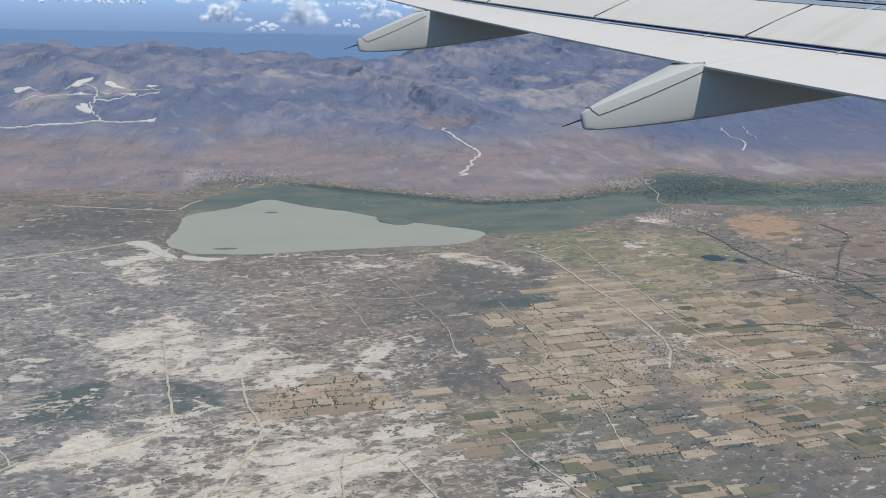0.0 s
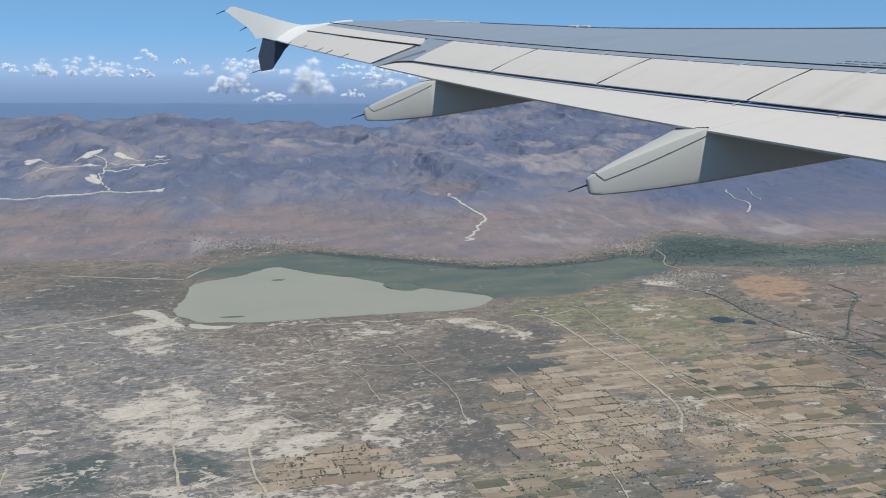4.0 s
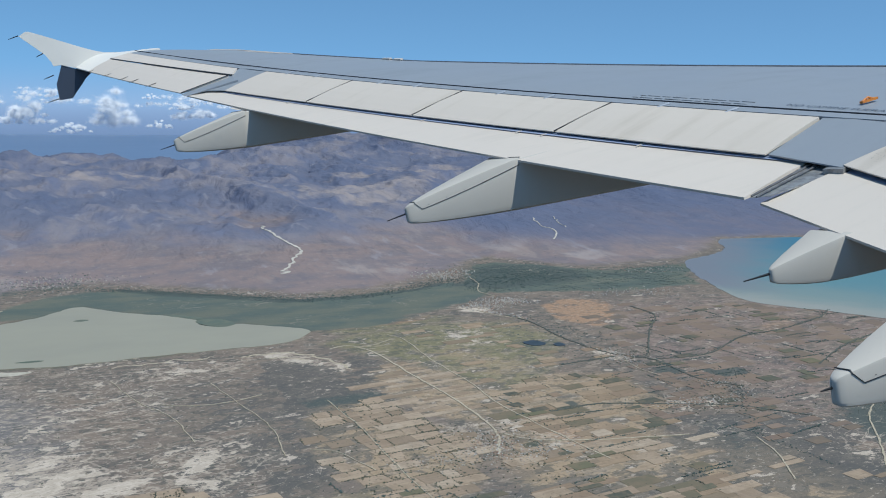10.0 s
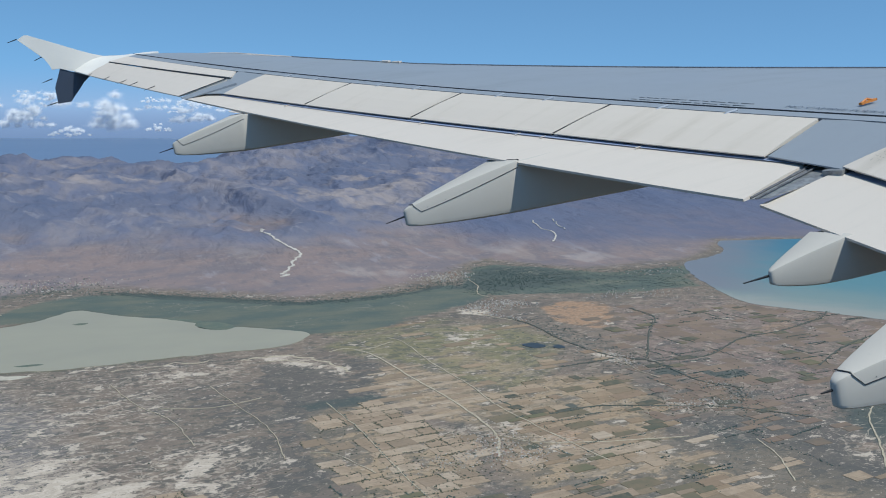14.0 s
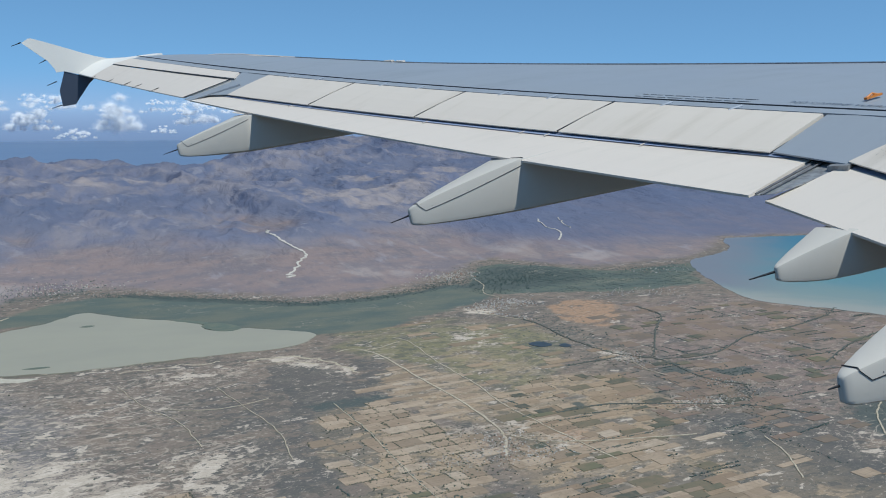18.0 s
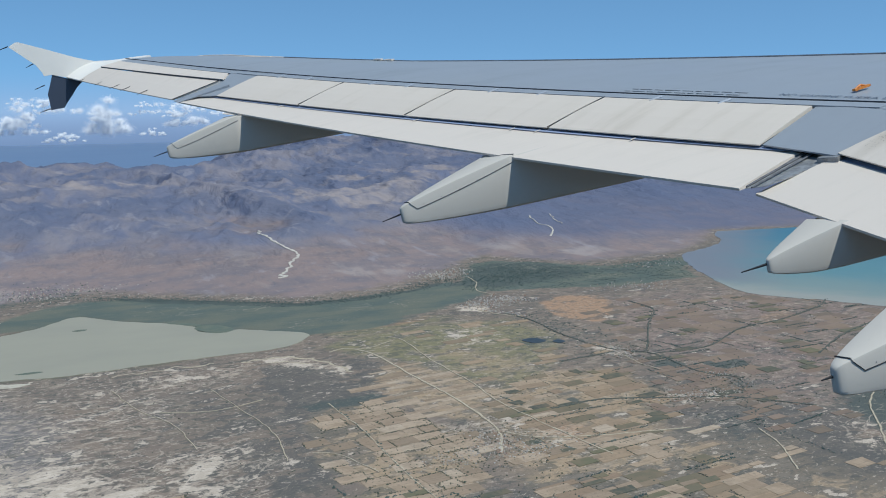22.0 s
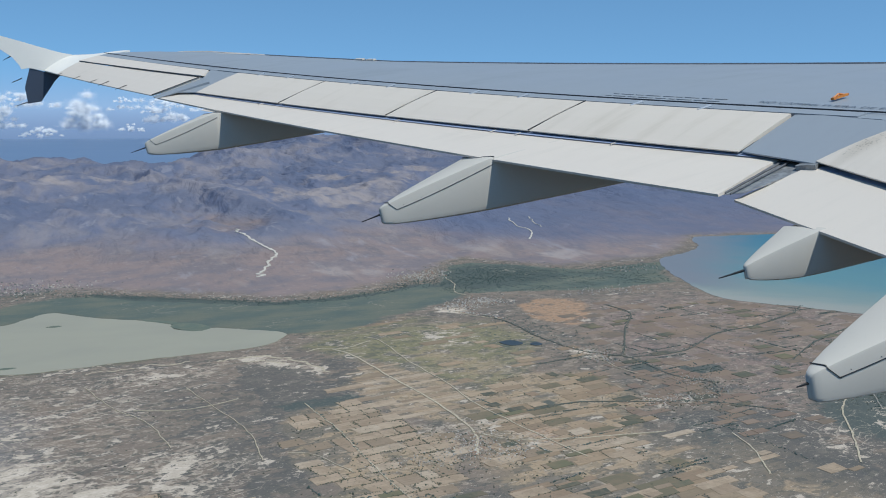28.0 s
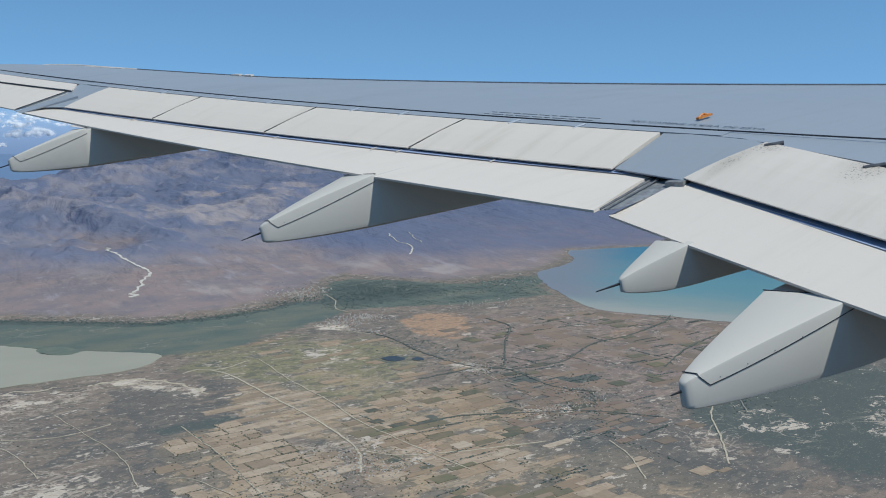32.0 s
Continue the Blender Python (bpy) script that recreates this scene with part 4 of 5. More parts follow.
# ---- water ----
def water(name, base, deep, rough, scale, spec=0.12):
    m = Nodes(name, rough, 0, spec)
    n = m.noise(m.vec("MULTIPLY", m.pos, (1, 1.8, 1)), scale, 5, 0.6)
    m.bump(m.noise(m.pos, 0.4, 3, 0.6), 0.05, 0.3)
    return m.done(m.mix(m.step(n, 0.35, 0.7), base, deep))


def bay_water():
    """Silt along the sandy shore and off the marshy west end, turquoise and then blue further out."""
    m = Nodes("turquoise_water", 0.4, 0, 0.12)
    cloudy = m.calc("MULTIPLY", m.calc("SUBTRACT", m.noise(m.pos, 0.016, 6, 0.62, 0.8), 0.5), 70.0)
    off = m.calc("ADD", cloudy, m.vec("DOT_PRODUCT", m.vec("SUBTRACT", m.pos, (507, 586, 0)), (0.83, 0.55, 0)))
    west = m.calc("ADD", cloudy, m.vec("DOT_PRODUCT", m.vec("SUBTRACT", m.pos, (565, 760, 0)), (0.75, -0.66, 0)))
    col = m.mix(m.step(off, 5, 60), (0.30, 0.292, 0.245), (0.20, 0.248, 0.222))
    col = m.mix(m.step(off, 45, 150), col, (0.115, 0.215, 0.225))
    col = m.mix(m.step(off, 150, 420), col, (0.062, 0.158, 0.210))
    lilac = m.calc("MULTIPLY", m.step(west, 120, 30), m.step(off, 20, 60))
    return m.done(m.mix(m.calc("MULTIPLY", lilac, 0.9), col, (0.190, 0.185, 0.198)))


def shore(points, wobble, per=10, seed=0.0):
    """A closed smooth outline with small bays, through a few plan points."""
    n = len(points)
    out = []
    for i in range(n):
        p = [Vector(points[(i + k) % n]) for k in (-1, 0, 1, 2)]
        for j in range(per):
            t = j / per
            q = 0.5 * ((2 * p[1]) + (p[2] - p[0]) * t + (2 * p[0] - 5 * p[1] + 4 * p[2] - p[3]) * t * t + (3 * p[1] - p[0] - 3 * p[2] + p[3]) * t ** 3)
            w = Vector((noise.noise(Vector((q.x * 0.09, q.y * 0.09, seed))), noise.noise(Vector((q.x * 0.09, q.y * 0.09, seed + 9)))))
            w2 = Vector((noise.noise(Vector((q.x * 0.35, q.y * 0.35, seed))), noise.noise(Vector((q.x * 0.35, q.y * 0.35, seed + 9)))))
            out.append(q + w * wobble + w2 * wobble * 0.35)
    return out


def flat_sheet(name, outline, z, depth, mat):
    bm = bmesh.new()
    up = [bm.verts.new((p[0], p[1], z)) for p in outline]
    low = [bm.verts.new((p[0], p[1], z - depth)) for p in outline]
    n = len(up)
    bm.faces.new(up)
    for i in range(n):
        bm.faces.new((up[i], low[i], low[(i + 1) % n], up[(i + 1) % n]))
    bmesh.ops.triangulate(bm, faces=[f for f in bm.faces if len(f.verts) > 4])
    bmesh.ops.recalc_face_normals(bm, faces=bm.faces)
    me = bpy.data.meshes.new(name)
    bm.to_mesh(me)
    bm.free()
    me.materials.append(mat)
    return new(name, me)


LAKE = water("silty_water", (0.318, 0.292, 0.218), (0.292, 0.270, 0.206), 0.45, 0.01)
lake = flat_sheet("lake_water", shore(LAKE_LINE, 2.2, 6), 0.30, 1.0, LAKE)
tagged(lake, "pale grey-green silty lake", "lake", kind="structure")

BAYM = bay_water()
BAY_LINE = [(507, 588), (522, 560), (548, 527), (575, 488), (640, 420), (760, 330), (1220, 280), (1620, 500), (1420, 840), (1000, 862), (820, 884), (726, 896), (685, 836), (650, 805), (606, 783), (578, 765), (545, 706), (515, 625)]
bay = flat_sheet("bay_water", shore(BAY_LINE, 2.5, 10, 6.0), 0.2, 1.0, BAYM)
tagged(bay, "turquoise lake with a pale sandy shore", "lake", kind="structure")

# horizon haze is put into the sea's base colour
SEA = water("hazed_sea", (0.135, 0.192, 0.295), (0.125, 0.182, 0.284), 0.55, 0.002, 0.5)
sea = flat_sheet("sea_water", [(-4940, 2300), (4940, 2300), (4940, 4670), (-4940, 4670)], -1.5, 1.0, SEA)
tagged(sea, "blue sea beyond the mountains", "sea", kind="structure")

SILT = plain("dried_silt", (0.46, 0.41, 0.325), 0.95, 0, (0.37, 0.325, 0.25), 0.25)
for pts, k in (([(-84, 596), (-74, 602), (-64, 588), (-58, 574), (-48, 556), (-60, 562), (-70, 580)], 1), ([(-46, 562), (-34, 556), (-20, 552), (-30, 548), (-44, 553)], 2), ([(-92, 552), (-82, 556), (-76, 548), (-86, 544)], 3)):
    tagged(flat_sheet("silt_flat", shore(pts, 1.6, 6, 30.0 + k), 0.22, 0.6, SILT), "pale dried silt along the lake shore", "silt flat", kind="structure")
REEDS = plain("reed_bed", (0.098, 0.120, 0.092), 0.95, 0, (0.13, 0.14, 0.10), 0.15)
for pts, k in (([(82, 650), (84, 640), (92, 630), (101, 629), (107, 636), (102, 648), (90, 656)], 6), ([(66, 672), (74, 665), (84, 654), (88, 660), (78, 669), (68, 676)], 7), ([(3, 676), (8, 679), (13, 677), (8, 674)], 4), ([(-30, 575), (-20, 577), (-14, 575), (-22, 573)], 5)):
    tagged(flat_sheet("lake_islet", shore(pts, 0.8, 6, float(k)), 0.40, 0.8, REEDS), "low reedy islet in the lake", "islet", kind="structure")
for pts, k in (([(272, 524), (282, 527), (286, 517), (276, 514)], 1), ([(289, 514), (295, 516), (296, 510), (290, 509)], 2)):
    tagged(flat_sheet("pond_water", shore(pts, 0.8, 6, 2.0 + k), 0.3, 0.6, plain("dark_pond", (0.045, 0.055, 0.06), 0.5, 0, (0.035, 0.045, 0.05), 0.2)), "small dark pond in the plain", "pond", kind="structure")


# ---- roads and tracks ----
def road_material(name, a, b):
    m = Nodes(name, 0.95, 0, 0.1)
    n = m.noise(m.pos, 0.5, 6, 0.7)
    return m.done(m.mix(m.step(n, 0.4, 0.62), a, b))


TRACK = road_material("pale_track", (0.46, 0.39, 0.285), (0.34, 0.285, 0.205))
WASH = road_material("white_gravel", (0.54, 0.49, 0.42), (0.42, 0.37, 0.315))
CANAL = road_material("canal_bank", (0.085, 0.095, 0.082), (0.125, 0.122, 0.10))
LANE = road_material("grey_lane", (0.26, 0.24, 0.205), (0.21, 0.195, 0.165))


def curve_points(points, step=3.0, wobble=0.6, seed=0.0):
    out = []
    pts = [Vector(p) for p in points]
    ext = [pts[0] * 2 - pts[1]] + pts + [pts[-1] * 2 - pts[-2]]
    for i in range(1, len(ext) - 2):
        p = ext[i - 1:i + 3]
        n = max(2, int((p[2] - p[1]).length / step))
        for j in range(n):
            t = j / n
            q = 0.5 * ((2 * p[1]) + (p[2] - p[0]) * t + (2 * p[0] - 5 * p[1] + 4 * p[2] - p[3]) * t * t + (3 * p[1] - p[0] - 3 * p[2] + p[3]) * t ** 3)
            out.append(q + Vector((noise.noise(Vector((q.x * 0.12, q.y * 0.12, seed))), noise.noise(Vector((q.x * 0.12, q.y * 0.12, seed + 5))))) * wobble)
    out.append(pts[-1])
    return out


def ribbon(name, points, width, mat, label, uneven=0.25, wobble=0.8, lift=0.30, step=2.5):
    line = curve_points(points, step, wobble, len(points) + width)
    verts, faces = [], []
    for i, q in enumerate(line):
        d = (line[min(i + 1, len(line) - 1)] - line[max(i - 1, 0)]).normalized()
        side = Vector((-d.y, d.x))
        w = width * (1 + uneven * noise.noise(Vector((q.x * 0.3, q.y * 0.3, 2.0)))) / 2
        for s in (1, -1):
            e = q + side * w * s
            z = height_at(e.x, e.y)
            verts += [(e.x, e.y, z + lift), (e.x, e.y, z - 0.5)]
    for i in range(len(line) - 1):
        a, b = 4 * i, 4 * i + 4
        faces += [(a, a + 2, b + 2, b), (a + 1, a, b, b + 1), (a + 2, a + 3, b + 3, b + 2)]
    ob = new(name, mesh_of(name, verts, faces, mat))
    return tagged(ob, label, "road", kind="structure")


PALE = "pale unpaved road across the plain"
for pts, w in (([(166, 550), (174, 530), (179, 478), (184, 435), (185, 393), (182, 372), (172, 350)], 1.25), ([(150, 548), (160, 553), (174, 548), (196, 560)], 0.6), ([(182, 378), (196, 362), (224, 352), (268, 344)], 0.8), ([(196, 572), (202, 555), (201, 504), (204, 455), (203, 416), (210, 363), (216, 330)], 0.75),
               ([(122, 450), (126, 397), (126, 348), (128, 318), (124, 280)], 0.55), ([(-44, 412), (-39, 370), (-34, 330)], 0.95), ([(-9, 366), (-7, 340), (-2, 311), (-15, 269), (-17, 222)], 0.95), ([(26, 292), (24, 275), (22, 215)], 0.8), ([(-98, 262), (-93, 278), (-83, 299), (-52, 309), (-34, 322)], 1.0),
               ([(-15, 269), (4, 274), (24, 282), (40, 290)], 0.85), ([(-83, 299), (-96, 330), (-100, 360)], 0.7), ([(44, 285), (52, 260), (62, 225)], 0.7), ([(84, 300), (92, 270), (108, 232)], 0.7), ([(322, 279), (345, 304), (372, 336), (400, 358), (436, 392), (470, 415)], 0.9),
               ([(284, 622), (294, 598), (306, 588)], 1.3), ([(312, 466), (310, 445), (314, 430)], 0.6), ([(-150, 716), (-93, 698), (-60, 690)], 1.3), ([(-58, 692), (-52, 712), (-44, 726)], 1.3), ([(320, 668), (316, 690), (330, 722), (334, 748)], 0.9), ([(296, 330), (290, 310), (276, 284)], 0.8),
               ([(-160, 560), (-120, 575), (-92, 590), (-80, 598)], 1.2), ([(70, 500), (78, 460), (86, 420), (84, 380)], 0.45), ([(20, 520), (30, 480), (44, 450), (50, 410)], 0.45), ([(96, 385), (106, 378), (116, 352)], 0.5), ([(40, 470), (66, 462), (92, 470)], 0.4)):
    ribbon("dirt_road", pts, w * 0.92, TRACK, PALE, 0.6)
for pts, w in (([(92, 546), (110, 549), (126, 546), (138, 533), (147, 516), (151, 500)], 1.8), ([(108, 541), (120, 538), (132, 528)], 1.2), ([(20, 548), (50, 552), (80, 553)], 1.0)):
    tagged(ribbon("pale_soil", pts, w, TRACK, "", 1.2, 5.0, 0.10, 1.5), "pale bare soil along an old shore line", "soil", kind="structure")
ribbon("country_road", [(392, 330), (430, 372), (482, 420), (530, 446)], 0.7, LANE, "grey country road along a line of trees")
ribbon("dry_river_bed", [(198, 1000), (195, 978), (190, 955), (196, 928), (204, 900), (209, 880), (210, 864), (198, 846), (193, 832), (186, 816), (180, 804)], 2.0, WASH, "white gravel river bed winding down the foothills", 0.9, 3.0, 0.7, 1.5)
ribbon("dry_river_bed", [(182, 806), (176, 800), (181, 796), (173, 792)], 2.4, WASH, "white gravel fan at the end of the river bed", 0.9, 2.0, 0.6, 1.5)
ribbon("dry_river_bed", [(528, 1000), (514, 955), (520, 930), (508, 905), (498, 890)], 1.5, WASH, "white gravel gully below the mountains", 0.9, 3.0, 0.6)
ribbon("dry_river_bed", [(556, 1000), (545, 965), (540, 940)], 1.0, WASH, "white gravel gully below the mountains", 0.9, 3.0, 0.6)
CANALS = ([(404, 600), (404, 567), (371, 526), (333, 473), (320, 470)], [(327, 462), (370, 462), (422, 492), (463, 500), (519, 522), (545, 540)], [(298, 600), (305, 576), (304, 524), (312, 483), (330, 462), (330, 420), (345, 398)], [(222, 395), (252, 398), (290, 384), (318, 372), (345, 345)], [(270, 470), (312, 476)], [(420, 420), (470, 450), (520, 470), (560, 480)])
for pts in CANALS:
    ribbon("canal_bank", pts, 0.9, CANAL, "dark overgrown canal bank between fields", 0.5)

# ---- quarry on the mountain side ----
for k, (x, y, w, d) in enumerate(((-222, 1262, 22, 12), (-280, 1230, 18, 8), (-186, 1080, 8, 15), (-176, 1250, 14, 6), (-112, 1030, 8, 6), (-150, 1190, 10, 5), (-130, 1240, 9, 4), (-205, 1180, 12, 3))):
    z = height_at(x, y)
    out = shore([(x + w * math.cos(a) * (0.8 + 0.3 * math.sin(3 * a + k)), y + d * math.sin(a)) for a in [i * math.pi / 4 for i in range(8)]], 3.0, 4, k)
    bm = bmesh.new()
    up = [bm.verts.new((p.x, p.y, height_at(p.x, p.y) + 0.8)) for p in out]
    core = bm.verts.new((x, y, z + 1.4))
    for i in range(len(up)):
        bm.faces.new((up[i], up[(i + 1) % len(up)], core))
    res = bmesh.ops.extrude_face_region(bm, geom=bm.faces[:])
    bmesh.ops.translate(bm, verts=[v for v in res["geom"] if isinstance(v, bmesh.types.BMVert)], vec=(0, 0, -6))
    bmesh.ops.recalc_face_normals(bm, faces=bm.faces)
    me = bpy.data.meshes.new("quarry_terrace")
    bm.to_mesh(me)
    bm.free()
    me.materials.append(WASH)
    tagged(new("quarry_terrace", me), "white cut quarry terrace on the mountain side", "quarry", "quarry terraces", "structure")
QUARRY_ROAD = "pale quarry road along the mountain side"
for pts, w in (([(-300, 990), (-236, 992), (-190, 1004), (-150, 1012), (-112, 1030)], 2.6), ([(-222, 1255), (-196, 1225), (-186, 1170), (-184, 1120), (-172, 1060), (-158, 1020)], 1.5), ([(-184, 1150), (-160, 1150), (-140, 1180), (-118, 1205)], 1.4), ([(-280, 1150), (-230, 1165), (-200, 1180)], 1.8), ([(-190, 1215), (-150, 1225), (-115, 1215)], 1.2)):
    ribbon("quarry_road", pts, w, WASH, QUARRY_ROAD, 0.9, 4.0, 0.9)


# ---- fields ----
def field_material(name, palette):
    m = Nodes(name, 0.95, 0, 0.1)
    c = m.chance()
    i = m.island()
    r = m.calc("FRACT", m.calc("ADD", m.calc("MULTIPLY", c, 7.31), i))
    n = len(palette)
    col = palette[0]
    for k in range(1, n):
        col = m.mix(m.step(r, k / n - 0.02, k / n + 0.02), col, palette[k])
    rows = m.noise(m.vec("MULTIPLY", m.turned(m.pos, 7.5), (0.15, 2.4, 1)), 0.5, 4, 0.6)
    col = m.mix(m.calc("MULTIPLY", m.step(rows, 0.42, 0.66), 0.25), col, (0.14, 0.12, 0.088))
    spotty = m.noise(m.pos, 0.45, 7, 0.72)
    col = m.mix(m.calc("MULTIPLY", m.step(spotty, 0.55, 0.66), 0.45), col, (0.12, 0.115, 0.09))
    wear = m.noise(m.pos, 0.11, 6, 0.65)
    col = m.mix(m.calc("MULTIPLY", m.step(wear, 0.42, 0.62), 0.45), col, (0.215, 0.168, 0.115))
    return m.done(m.vec("MULTIPLY", col, (1.00, 0.945, 0.93)))


STUBBLE = field_material("tan_field", ((0.40, 0.325, 0.235), (0.36, 0.288, 0.205), (0.42, 0.350, 0.26), (0.31, 0.245, 0.175), (0.385, 0.308, 0.22), (0.26, 0.208, 0.15)))
EARTH = field_material("earth_field", ((0.33, 0.255, 0.172), (0.285, 0.218, 0.146), (0.36, 0.285, 0.198), (0.235, 0.19, 0.132), (0.30, 0.232, 0.16), (0.155, 0.142, 0.098), (0.265, 0.20, 0.14)))
FALLOW = field_material("fallow_field", ((0.208, 0.162, 0.130), (0.185, 0.148, 0.120), (0.225, 0.175, 0.137), (0.162, 0.138, 0.113), (0.240, 0.188, 0.146), (0.196, 0.150, 0.120)))
CROP = field_material("green_crop", ((0.098, 0.108, 0.082), (0.125, 0.130, 0.092), (0.085, 0.096, 0.078), (0.145, 0.145, 0.092)))


def inside(line, x, y):
    hit = False
    for (ax, ay), (bx, by) in zip(line, line[1:] + line[:1]):
        if (ay > y) != (by > y) and x < ax + (bx - ax) * (y - ay) / (by - ay):
            hit = not hit
    return hit


def bare_at(x, y):
    return any(k > 0.6 and inside(line, x, y) for line, edge, k in BARE)


def plots(seed, line, wide, deep, fill, turn, gap=0.02, loose=6.0):
    """Corner points of farm plots inside an outline: rows of unequal plots on a turned grid."""
    rnd = random.Random(seed)
    x0, x1 = min(p[0] for p in line), max(p[0] for p in line)
    y0, y1 = min(p[1] for p in line), max(p[1] for p in line)
    c, s = math.cos(radians(turn)), math.sin(radians(turn))
    cx, cy = (x0 + x1) / 2, (y0 + y1) / 2
    out = []
    v = y0 - cy - 10
    while v < y1 - cy + 10:
        dv = rnd.uniform(*deep)
        u = x0 - cx - 10 + rnd.uniform(-6, 6)
        while u < x1 - cx + 10:
            du = rnd.uniform(*wide)
            at = (cx + c * (u + du / 2) - s * (v + dv / 2), cy + s * (u + du / 2) + c * (v + dv / 2))
            thick = noise.noise(Vector((at[0] * 0.03, at[1] * 0.03, seed)))
            if rnd.random() < fill + 0.6 * thick and not bare_at(*at) and inside(line, at[0] + rnd.gauss(0, loose), at[1] + rnd.gauss(0, loose)):
                box = [(u + gap, v + gap), (u + du - gap, v + gap), (u + du - gap, v + dv - gap), (u + gap, v + dv - gap)]
                box = [(a + rnd.uniform(-0.9, 0.9), b + rnd.uniform(-0.35, 0.35)) for a, b in box]
                out.append([(cx + c * a - s * b, cy + s * a + c * b) for a, b in box])
            u += du + (rnd.uniform(0.4, 1.4) if rnd.random() < 0.3 else 0)
        v += dv + (rnd.uniform(0.4, 1.3) if rnd.random() < 0.3 else 0)
    return out


def slab(corners, top_z, verts, faces):
    k = len(verts)
    verts += [(x, y, top_z) for x, y in corners] + [(x, y, -0.3) for x, y in corners]
    faces += [(k, k + 1, k + 2, k + 3)] + [(k + i, k + 4 + i, k + 4 + (i + 1) % 4, k + (i + 1) % 4) for i in range(4)]


def field_zone(rows, mat, top_z, label=""):
    """Plots as pieces of the ground, or, with a label, joined into one patchwork."""
    if not label:
        for k, c in enumerate(rows):
            x, y = sum(p[0] for p in c) / 4, sum(p[1] for p in c) / 4
            verts, faces = [], []
            slab([(p[0] - x, p[1] - y) for p in c], top_z + 0.004 * (k % 7), verts, faces)
            ob = new("field_plot", mesh_of("field_plot", verts, faces, mat))
            ob.parent = ground
            ob.location = (x, y, 0)
        return
    verts, faces = [], []
    for k, c in enumerate(rows):
        slab(c, top_z + 0.004 * (k % 7), verts, faces)
    tagged(new("field_patchwork", mesh_of("field_patchwork", verts, faces, mat)), label, "fields", kind="stuff")


WEST = [(-150, 330), (-120, 560), (60, 550), (95, 500), (96, 340), (40, 240), (-100, 230)]
block_rows = plots(1, BLOCK, (7, 15), (5, 10), 0.84, 7.5, 0.14, 2.0)
orchard_rows = plots(2, ORCHARD, (7, 13), (6, 10), 0.95, 4, 0.1, 1.0)
farm_rows = plots(3, FARMS, (7, 21), (3.5, 9), 0.42, 8)
strip_rows = plots(4, STRIPS, (12, 30), (2.2, 4.6), 0.66, 9)
field_zone(block_rows, STUBBLE, 0.08)
field_zone(orchard_rows, STUBBLE, 0.02)
field_zone(farm_rows, EARTH, 0.11)
field_zone(strip_rows, STUBBLE, 0.05, "long narrow strips of pale stubble fields")
field_zone(plots(5, EAST, (9, 20), (6, 13), 0.40, 6), FALLOW, 0.02, "pinkish brown fallow fields on the plain")
field_zone(plots(6, EAST + [(300, 300)], (6, 15), (4, 9), 0.0, 6), CROP, 0.23, "dark green crop fields on the plain")
field_zone(plots(9, SOUTH, (6, 17), (3.5, 7.5), 0.24, 6), STUBBLE, 0.14, "pale stubble plots among scrub")
field_zone(plots(10, SOUTH, (6, 14), (4, 8), 0.14, 6), CROP, 0.17, "dark green plots on the plain")
field_zone(plots(11, FARMS + [(300, 300)], (5, 14), (3, 7), 0.13, 8), CROP, 0.23, "dark green hedged plots on the plain")
field_zone(plots(12, [(180, 400), (230, 350), (300, 330), (320, 270), (210, 236), (160, 300)], (6, 20), (3, 8), 0.22, 8), STUBBLE, 0.20, "pale plots round the village")
field_zone(plots(13, [(200, 570), (300, 590), (306, 480), (250, 450), (212, 440)], (8, 20), (4, 8), 0.12, 8), EARTH, 0.14, "faint dry pasture plots on the plain")
field_zone(plots(14, [(300, 470), (345, 470), (350, 330), (270, 300), (262, 350)], (6, 14), (4, 8), 0.34, 6), FALLOW, 0.17, "brown fallow plots among the hamlets")


# ---- trees and hedges ----
def leaf_material(name, a, b):
    m = Nodes(name, 0.9, 0, 0.15)
    n = m.noise(m.pos, 0.9, 5, 0.7)
    col = m.mix(m.step(n, 0.4, 0.6), a, b)
    return m.done(m.mix(m.calc("MULTIPLY", m.island(), 0.5), col, (0.10, 0.115, 0.08)))


LEAF = leaf_material("dry_foliage", (0.058, 0.068, 0.055), (0.082, 0.092, 0.070))
WOOD = leaf_material("grove_foliage", (0.058, 0.090, 0.092), (0.080, 0.112, 0.108))


def tree_clumps(name, spots_xy, size, mat, label, seed=0):
    """Many small ragged crowns, each of a few leafy lumps on the ground."""
    rnd = random.Random(seed)
    verts, faces = [], []
    heights = land_height(np.array([p[0] for p in spots_xy]), np.array([p[1] for p in spots_xy]))
    for (x, y), z0 in zip(spots_xy, heights.tolist()):
        r = size * rnd.uniform(0.55, 1.5)
        for k in range(rnd.randint(2, 4)):
            ox, oy = rnd.gauss(0, r * 0.55), rnd.gauss(0, r * 0.55)
            rr = r * rnd.uniform(0.45, 0.8)
            b = len(verts)
            zc = z0 + rr * 0.75
            verts += [(x + ox + rr * rnd.uniform(0.7, 1.2) * math.cos(a), y + oy + rr * rnd.uniform(0.7, 1.2) * math.sin(a), zc + rr * rnd.uniform(-0.3, 0.2)) for a in (0, 1.26, 2.51, 3.77, 5.03)]
            verts += [(x + ox + rr * rnd.uniform(-0.3, 0.3), y + oy, zc + rr * rnd.uniform(0.6, 1.0)), (x + ox, y + oy, z0 - 0.2)]
            for i in range(5):
                j = (i + 1) % 5
                faces += [(b + i, b + j, b + 5), (b + j, b + i, b + 6)]
    return tagged(new(name, mesh_of(name, verts, faces, mat)), label, "trees", kind="stuff")


rnd = random.Random(21)


